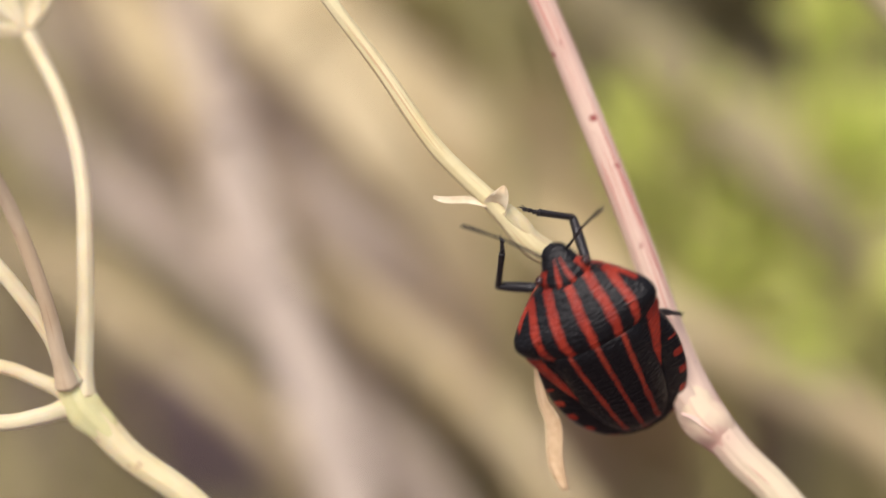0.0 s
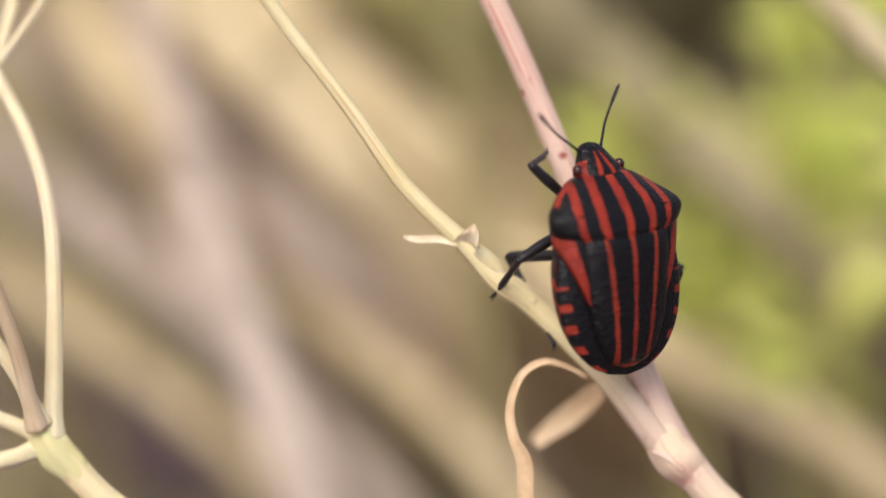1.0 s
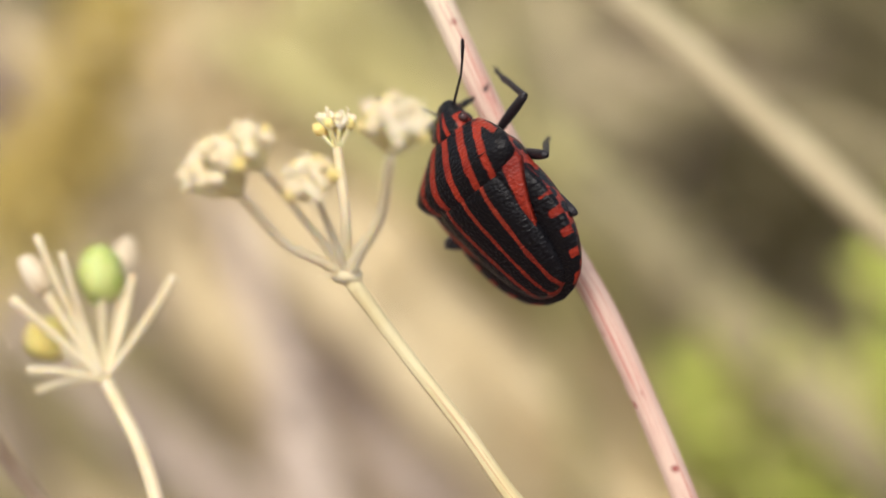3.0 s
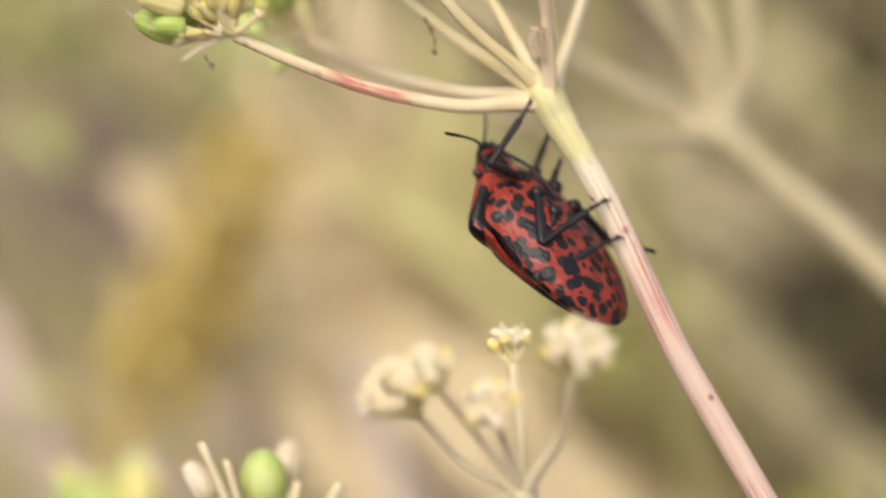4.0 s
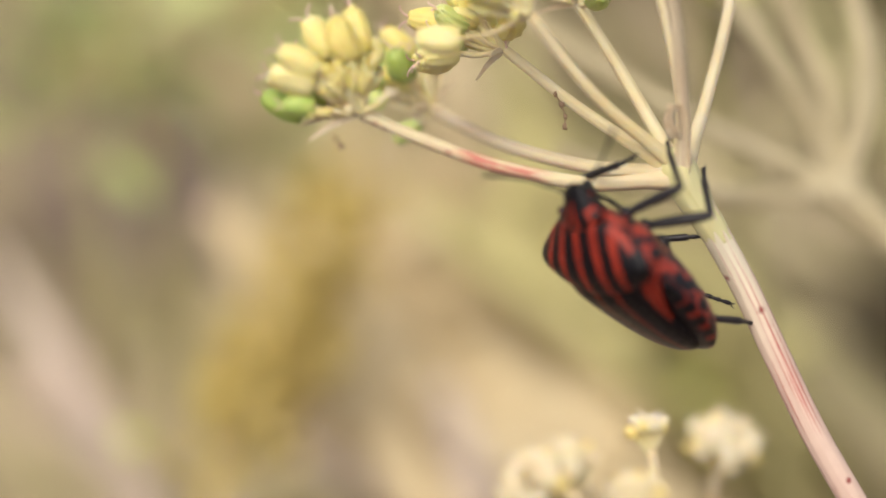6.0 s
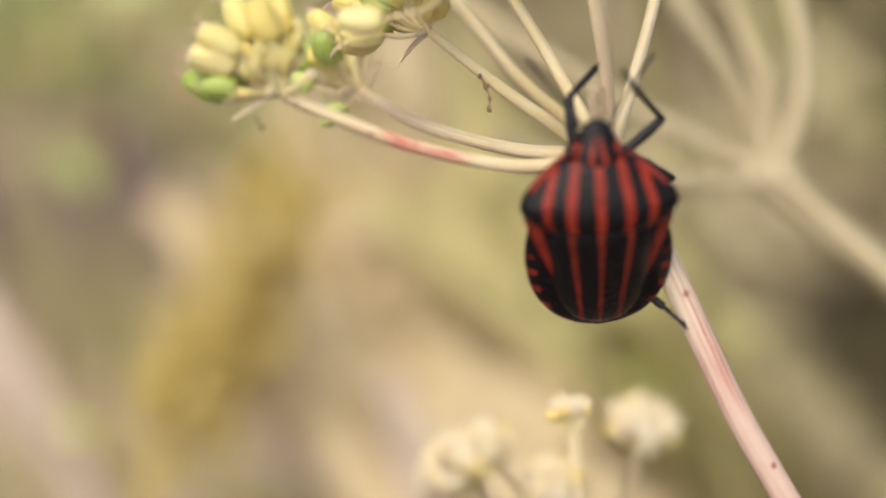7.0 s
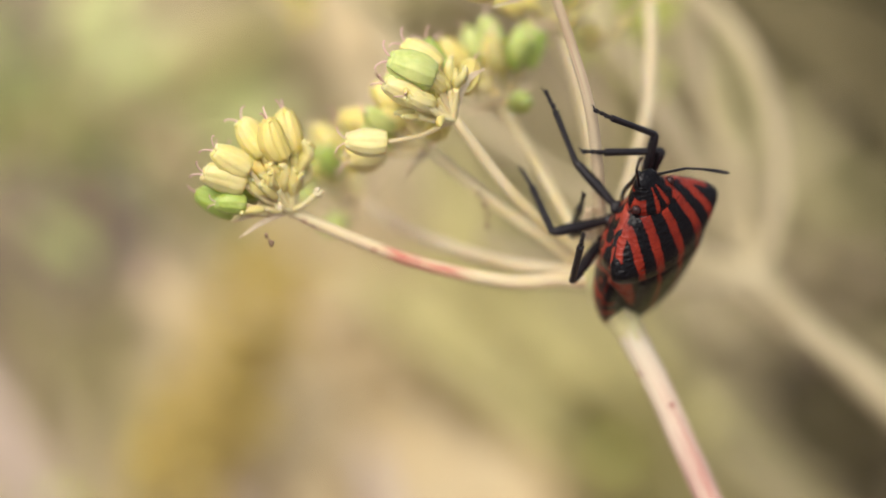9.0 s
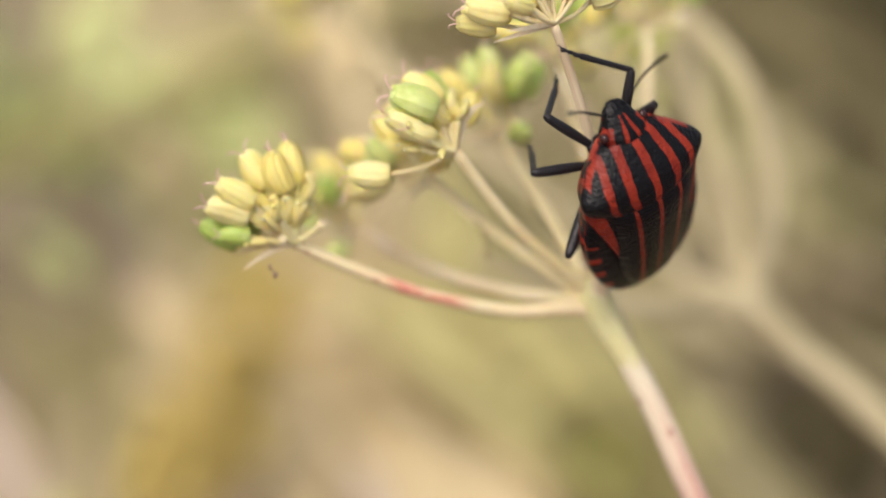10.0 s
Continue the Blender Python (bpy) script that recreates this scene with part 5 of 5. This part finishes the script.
        tube([(0.1, 0, lo * 0.985, 0.045), (0.22, -0.1, lo + 0.1, 0.03), (0.2, -0.14, lo + 0.22, 0.015)], 6, 4, geo=g)
        tib = local_part("lower_leg", g, M_LEG, fem)
        legs[key] = (fem, tib)
    feelers = {}
    for key, s in (("L", -1), ("R", 1)):
        a = local_part("antenna", tube([(0, 0, 0, 0.075), (0, 0, 0.55, 0.085), (0, 0, 0.6, 0.045), (0, 0, 0.66, 0.072), (0, 0, 2.02, 0.068), (0, 0, 2.1, 0.04)], 8, 4), M_LEG, bug)
        b = local_part("antenna_tip", tube([(0, 0, -0.02, 0.045), (0, 0, 0.06, 0.062), (0.03, 0, 1.0, 0.064), (0.04, 0, 1.07, 0.04), (0.05, 0, 1.14, 0.07), (0.12, 0, 1.85, 0.098), (0.2, 0, 2.4, 0.092), (0.24, 0, 2.65, 0.045)], 10, 4), M_LEG, a)
        feelers[key] = (a, b)
    return bug, legs, feelers


BUG, LEGS, FEELERS = build_bug()

BUG_ROWS = [
    (0, 7.84, 185.46, -4.09, 120.2, -24.2, -10.1),
    (0.5, 10.57, 187.18, -0.97, 90.9, -6.8, 32.9),
    (1, 9.87, 183.55, 2.26, 86.3, -8.3, 29.8),
    (1.5, 9.07, 182.08, 6.99, 82.5, -11.3, 28.9),
    (2, 6.66, 183.29, 12.17, 85.9, -20.0, 23.0),
    (2.2, 6.30, 182.95, 13.44, 85.7, -18.8, 22.7),
    (3.3, -4.49, 188.62, 24.43, 120.2, -17.5, -77.2),
    (3.5, -5.65, 189.04, 25.36, 122.4, 19.0, -99.4),
    (4, -8.03, 190.10, 30.66, 127.9, 7.7, -116.0),
    (4.5, -8.95, 189.64, 30.90, 139.7, 15.9, -92.5),
    (5, -8.95, 189.14, 31.17, 141.6, 18.5, -86.3),
    (5.5, -10.79, 187.61, 32.43, 137.2, 12.7, -67.6),
    (5.7, -11.31, 186.87, 32.69, 138.3, 11.0, -66.0),
    (6.8, -8.63, 184.18, 33.44, 128.6, -7.3, -14.0),
    (7, -8.17, 186.80, 34.37, 123.4, -3.0, 2.1),
    (7.5, -7.52, 186.13, 35.70, 138.9, -9.0, 6.6),
    (8, -7.30, 185.65, 37.06, 144.0, -17.3, 7.5),
    (8.5, -5.46, 189.44, 38.23, 142.6, -34.2, 24.7),
    (9, -5.17, 187.59, 39.32, 133.5, -36.6, 30.1),
    (9.5, -4.60, 185.59, 41.13, 122.5, -25.1, 66.9),
    (10, -6.27, 182.83, 43.68, 119.1, -30.4, 25.0),
]

# Where each foot stands, workspace mm.
FEET = {
    "LF": [(0, 3.0, 183.4, 0.7), (0.5, 6.9, 189.8, 6.2), (1, 6.9, 186.6, 7.2), (1.5, 3.1, 185.3, 13.2), (2, 1.9, 186.0, 17.1), (2.2, 2.5, 185.6, 16.6), (3.3, -2.9, 189.4, 29.3), (3.5, -5.4, 187.8, 31.3), (4, -7.7, 190.3, 35.4), (4.5, -12.6, 189.5, 36.7), (5, -12.5, 188.6, 36.7), (5.5, -10.0, 186.3, 37.6), (5.7, -9.9, 185.2, 37.6), (6.8, -11.6, 187.1, 41.2), (7, -7.6, 189.1, 42.6), (7.5, -8.1, 186.9, 42.6), (8, -9.1, 183.7, 44.3), (8.5, -13.0, 185.3, 42.4), (9, -10.6, 185.5, 47.1), (9.5, -9.0, 185.0, 45.5), (10, -10.1, 184.0, 49.2)],
    "RF": [(0, 4.0, 183.1, 2.2), (0.5, 11.0, 186.7, 4.2), (1, 9.6, 187.0, 7.2), (1.5, 7.2, 187.5, 11.9), (2, 6.7, 190.8, 16.6), (3.3, -2.8, 188.7, 29.7), (3.5, -2.7, 187.0, 29.3), (4, -8.5, 187.7, 37.2), (4.5, -8.4, 185.9, 37.1), (5, -8.5, 186.4, 37.0), (5.5, -8.7, 186.2, 38.5), (5.7, -8.8, 186.6, 38.4), (6.8, -7.4, 186.8, 42.0), (7, -7.0, 184.1, 41.5), (7.5, -7.9, 180.7, 43.0), (8, -8.2, 179.7, 44.5), (8.5, -8.0, 184.3, 44.3), (9, -8.3, 182.6, 45.9), (9.5, -8.4, 180.5, 45.8), (10, -10.2, 180.0, 50.6)],
    "LM": [(0, 5.1, 186.0, -2.1), (0.5, 6.2, 185.0, -2.3), (1, 4.1, 186.8, -0.2), (1.5, 5.9, 187.4, 6.2), (2, 3.9, 186.7, 11.7), (2.2, 4.0, 187.6, 12.2), (3.3, -2.0, 190.0, 26.0), (3.5, -0.4, 188.3, 25.9), (4, -7.0, 189.8, 34.1), (4.5, -5.3, 191.0, 34.8), (5, -5.2, 189.8, 34.8), (5.5, -4.9, 190.0, 33.7), (5.7, -4.8, 190.0, 33.8), (6.8, -11.5, 187.4, 36.9), (7, -10.9, 187.5, 35.4), (7.5, -10.7, 189.9, 37.2), (8, -12.6, 187.5, 41.2), (8.5, -12.8, 184.6, 41.1), (9, -11.7, 188.0, 43.0), (9.5, -8.8, 185.5, 44.7), (10, -11.4, 185.6, 45.8)],
    "RM": [(0, 12.2, 187.6, -3.1), (0.5, 13.3, 187.7, -0.2), (1, 13.9, 188.0, 1.3), (1.5, 10.5, 188.0, 5.9), (2, 7.2, 188.2, 9.4), (3.3, 0.2, 189.0, 26.7), (3.5, -2.1, 187.9, 28.0), (4, -4.7, 188.4, 32.2), (4.5, -6.9, 186.2, 36.3), (5, -7.1, 185.6, 36.8), (5.5, -6.5, 187.1, 37.7), (5.7, -6.6, 187.7, 37.7), (6.8, -6.9, 189.9, 38.0), (7, -6.5, 185.5, 37.6), (7.5, -7.3, 187.6, 40.4), (8, -6.8, 186.8, 40.2), (8.5, -7.9, 184.5, 43.6), (9, -8.8, 184.3, 43.8), (9.5, -8.8, 179.9, 43.8), (10, -8.5, 183.5, 46.0)],
    "LH": [(0, 8.1, 187.6, -7.4), (0.5, 7.6, 185.4, -3.4), (1, 7.3, 186.6, -2.8), (1.5, 6.2, 188.8, -0.6), (2, 7.0, 188.0, 5.2), (2.2, 4.0, 187.7, 8.7), (3.3, 0.5, 190.0, 20.6), (3.5, -1.6, 187.3, 24.4), (4, -2.3, 188.6, 29.5), (4.5, -3.9, 190.4, 33.2), (5, -4.4, 189.9, 33.4), (5.5, -5.4, 190.0, 30.3), (5.7, -5.2, 190.0, 30.7), (6.8, -4.8, 188.8, 31.8), (7, -5.5, 188.8, 32.0), (7.5, -6.1, 188.8, 33.1), (8, -6.6, 188.8, 34.3), (8.5, -9.3, 182.7, 39.7), (9, -8.8, 180.5, 39.7), (9.5, -8.8, 180.2, 40.5), (9.75, -10.6, 183.9, 40.8), (9.75, -10.6, 183.9, 40.8), (9.75, -10.6, 183.9, 40.8), (9.75, -10.6, 183.9, 40.8), (10, -8.4, 187.5, 41.2)],
    "RH": [(0, 12.8, 187.8, -5.6), (0.5, 12.5, 188.0, -3.5), (1, 11.7, 188.0, -3.7), (1.5, 9.7, 188.0, 0.6), (2, 7.5, 188.4, 5.8), (3.3, 0.8, 190.2, 23.0), (3.5, 0.7, 187.4, 22.7), (4, -4.0, 188.5, 30.3), (4.5, -3.9, 187.6, 30.2), (5, -3.8, 187.6, 30.2), (5.5, -3.8, 189.5, 30.0), (5.7, -3.7, 189.6, 30.0), (6.8, -4.1, 188.6, 29.4), (7, -3.7, 188.6, 29.0), (7.5, -4.6, 188.6, 32.0), (8, -6.0, 188.6, 33.7), (8.5, -9.2, 185.8, 41.2), (9, -8.5, 185.6, 41.7), (9.5, -10.8, 184.9, 40.3), (10, -8.6, 184.0, 43.7)],
}

# Where each knee lies from its hip, as a direction in the bug's own axes.
KNEES = {
    "LF": [(0, -0.88, 0.28, -0.38), (0.5, -0.49, 0.87, 0.06), (1, -0.71, 0.69, 0.13), (1.5, -0.63, 0.77, -0.06), (2, -0.69, 0.68, 0.25), (2.2, -0.81, 0.48, 0.34), (3.5, -0.84, 0.51, 0.17), (4, -0.89, 0.20, 0.40), (4.5, -0.80, 0.37, 0.47), (5, -0.81, 0.27, 0.52), (5.5, -0.65, -0.45, -0.62), (5.7, -0.42, -0.53, -0.74), (6.2, -0.95, 0.20, 0.20), (6.8, -0.46, 0.78, -0.43), (7, -0.05, 0.85, -0.52), (7.5, -0.33, 0.80, -0.51), (8, -0.50, 0.83, -0.25), (8.5, -0.79, 0.12, -0.61), (9, -0.03, 0.43, -0.90), (9.5, -0.75, -0.07, -0.66), (10, -0.52, 0.75, -0.41)],
    "RF": [(0, 0.06, 0.73, -0.68), (0.5, 0.90, 0.40, -0.17), (2, 0.79, 0.45, -0.42), (3.3, 0.98, -0.06, 0.19), (3.5, 0.83, 0.08, -0.55), (4, 0.95, 0.27, -0.16), (4.5, 0.91, 0.31, -0.29), (5, 0.88, 0.34, -0.34), (5.5, 0.86, 0.20, -0.48), (5.7, 0.76, -0.05, -0.65), (6.8, 0.57, 0.26, -0.78), (7, 0.80, 0.44, -0.42), (7.5, 0.36, 0.85, -0.38), (8, 0.42, 0.88, -0.22), (8.5, 0.53, 0.83, -0.16), (9, 0.40, 0.91, -0.11), (9.5, -0.37, 0.80, -0.47), (10, 0.45, 0.89, -0.11)],
    "LM": [(0.5, -0.44, -0.48, -0.76), (1, -0.93, -0.35, -0.05), (2, -0.93, -0.28, 0.24), (2.2, -0.66, -0.75, -0.04), (3.5, -0.54, -0.84, 0.07), (4, -0.84, 0.23, 0.49), (4.5, -0.95, -0.22, 0.20), (5, -0.93, -0.37, 0.02), (5.5, -0.92, -0.10, 0.38), (5.7, -0.92, -0.10, 0.38), (6.8, -0.78, 0.41, 0.47), (7.5, -0.98, -0.14, 0.11), (8, -0.89, 0.44, -0.07), (8.5, -0.79, 0.10, -0.61), (9, -0.90, 0.20, -0.39), (9.5, -0.86, 0.05, -0.52), (10, -0.93, 0.31, -0.22)],
    "RM": [(0, 0.70, -0.65, 0.30), (1, 0.70, -0.65, 0.30), (2, 0.70, -0.65, 0.30), (3.3, 0.94, -0.34, -0.05), (3.5, 0.82, -0.12, -0.56), (4, 0.60, -0.78, 0.20), (4.5, 0.93, 0.27, -0.25), (5, 0.89, 0.40, -0.24), (5.5, 0.83, 0.02, -0.55), (5.7, 0.67, -0.32, -0.66), (6.8, 0.67, -0.30, -0.67), (7, 0.88, -0.31, -0.36), (7.5, 0.68, 0.71, 0.19), (8, 0.42, 0.69, 0.59), (8.5, 0.49, 0.86, -0.12), (9, 0.36, 0.92, 0.14), (9.5, -0.63, 0.69, -0.37)],
    "LH": [(0.5, -0.11, -0.63, -0.77), (1.5, -0.17, -0.79, -0.58), (2.2, -0.66, -0.71, 0.23), (3.5, -0.46, -0.83, 0.31), (4, -0.81, -0.52, 0.27), (4.5, -0.95, -0.25, 0.19), (5, -0.93, -0.30, 0.21), (7.6, -0.94, 0.34, -0.06), (8.5, -0.94, 0.34, -0.06), (9, -0.94, 0.21, 0.28), (9.5, -0.54, -0.84, -0.02), (10, -0.81, -0.42, 0.40)],
    "RH": [(0, 0.35, -0.85, -0.40), (1, 0.80, -0.60, 0.10), (2, 0.80, -0.60, 0.10), (3.3, 0.48, -0.83, 0.28), (3.5, 0.82, -0.56, 0.11), (4, 0.61, -0.61, 0.50), (4.5, 0.74, -0.30, 0.60), (5, 0.84, -0.17, 0.51), (5.5, 0.67, -0.69, 0.28), (5.7, 0.49, -0.85, 0.19), (6.25, 0.00, -1.00, 0.00), (6.8, -0.65, -0.39, -0.65), (7, -0.65, -0.39, -0.65), (7.5, -0.65, -0.39, -0.65), (8, -0.65, -0.39, -0.65), (8.25, -0.20, -0.98, 0.00), (9.5, 0.11, -0.93, -0.35)],
}

# Feelers: t, and the direction of each in the bug's own axes.
FEELER_ROWS = [
    (0, (-0.64, 0.73, -0.24), (0.70, 0.59, 0.41)),
    (0.5, (-0.73, 0.69, 0.00), (0.82, 0.32, -0.47)),
    (1, (-0.79, 0.52, 0.32), (0.58, 0.64, -0.50)),
    (1.5, (-0.63, 0.71, -0.32), (0.64, 0.71, -0.28)),
    (2, (-0.69, 0.63, 0.36), (-0.33, 0.48, 0.81)),
    (2.2, (-0.19, 0.43, -0.88), (-0.28, 0.52, 0.81)),
    (3.3, (-0.81, 0.59, -0.03), (0.91, 0.39, -0.15)),
    (3.5, (0.75, 0.66, -0.03), (-0.25, 0.60, -0.76)),
    (4, (0.92, 0.28, -0.27), (-0.78, 0.59, -0.20)),
    (4.5, (-0.64, 0.75, 0.16), (0.87, 0.44, 0.21)),
    (5, (0.86, 0.37, -0.35), (0.17, 0.97, -0.18)),
    (5.5, (-0.18, 0.67, -0.72), (0.68, 0.60, -0.42)),
    (5.7, (-0.22, 0.81, 0.55), (0.58, 0.58, -0.57)),
    (6.8, (-0.50, 0.50, -0.70), (0.50, 0.50, -0.70)),
    (7.5, (-0.50, 0.50, -0.70), (0.50, 0.50, -0.70)),
    (8, (0.23, 0.86, 0.44), (0.52, 0.71, 0.48)),
    (8.5, (-0.37, 0.93, 0.07), (0.38, 0.89, 0.23)),
    (9, (-0.21, 0.98, 0.06), (0.34, 0.61, 0.72)),
    (9.5, (-0.51, 0.66, -0.55), (-0.34, 0.79, -0.50)),
    (10, (-0.72, 0.67, 0.18), (0.35, 0.84, 0.40)),
]


def between(rows, t):
    """Eased values between keyed rows of (time, values...)."""
    rows = list(rows)
    if t <= rows[0][0]:
        return np.array(rows[0][1:], float)
    for a, b in zip(rows, rows[1:]):
        if t <= b[0]:
            k = (t - a[0]) / (b[0] - a[0])
            k = k * k * (3 - 2 * k)
            return np.array(a[1:], float) * (1 - k) + np.array(b[1:], float) * k
    return np.array(rows[-1][1:], float)


def bug_at(t):
    """The bug's pose in the workspace (mm) at time t."""
    rows = BUG_ROWS
    for a, b in zip(rows, rows[1:]):
        if t <= b[0] + 1e-6:
            k = (t - a[0]) / (b[0] - a[0])
            qa, qb = (Euler([radians(v) for v in r[4:7]]).to_quaternion() for r in (a, b))
            p = Vector(a[1:4]).lerp(Vector(b[1:4]), k)
            return Matrix.LocRotScale(p, qa.slerp(qb, k), None)
    return bug_at(rows[-1][0])


def aim(d, pole):
    """A rotation whose z is d and whose x leans to pole."""
    z = Vector(d).normalized()
    y = z.cross(Vector(pole)).normalized()
    return Matrix((y.cross(z), y, z)).transposed()


def hinged(d, hinge):
    """A rotation whose z is d and whose y is the hinge, square to it."""
    z, y = Vector(d).normalized(), Vector(hinge).normalized()
    return Matrix((y.cross(z), y, z)).transposed()


def leg_rows(key, times):
    """Upper and lower leg so that the foot reaches its place: rows for both, in their parents' space."""
    hip, up, lo = Vector(HIPS[key]), UPPER[key[1]], LOWER[key[1]]
    a_rows, b_rows = [], []
    for t in times:
        pole = Vector(between(KNEES[key], t)).normalized()
        foot = bug_at(t).inverted() @ Vector(between(FEET[key], t))
        d = foot - hip
        r = min(max(d.length, abs(up - lo) + 0.25), (up + lo) * 0.985)
        d = d.normalized()
        side = (pole - d * pole.dot(d)).normalized()
        c = (up * up + r * r - lo * lo) / (2 * up * r)
        knee = d * (up * c) + side * (up * math.sqrt(max(0.0, 1 - c * c)))
        hinge = d.cross(side)
        A = hinged(knee, hinge).to_4x4()
        A.translation = hip * MM
        B = hinged(d * r - knee, hinge).to_4x4()
        B.translation = (hip + knee) * MM
        a_rows.append((t, A))
        b_rows.append((t, A.inverted() @ B))
    return a_rows, b_rows


def motions():
    """The bug climbs round the stem and up into the umbel; its legs and feelers move with it."""
    times = [k / 30 for k in range(301)]
    flip = []
    for t in times:
        m = bug_at(t)
        m.translation *= MM
        flip.append((t, VIEW @ m))
    walk(BUG, flip)
    for key in HIPS:
        a_rows, b_rows = leg_rows(key, times)
        walk(LEGS[key][0], a_rows)
        walk(LEGS[key][1], b_rows)
    for j, key in enumerate("LR"):
        a_rows, b_rows = [], []
        for t in times:
            d = Vector(between([(r[0], *r[1 + j]) for r in FEELER_ROWS], t)).normalized()
            A = aim(d, (0, 0, 1)).to_4x4()
            A.translation = Vector(((-0.55 if key == "L" else 0.55), 5.0, -0.2)) * MM
            B = pose(0, 0, 2.1 * MM, 0, 10, 0)
            a_rows.append((t, A))
            b_rows.append((t, B))
        walk(FEELERS[key][0], a_rows)
        walk(FEELERS[key][1], b_rows)


motions()
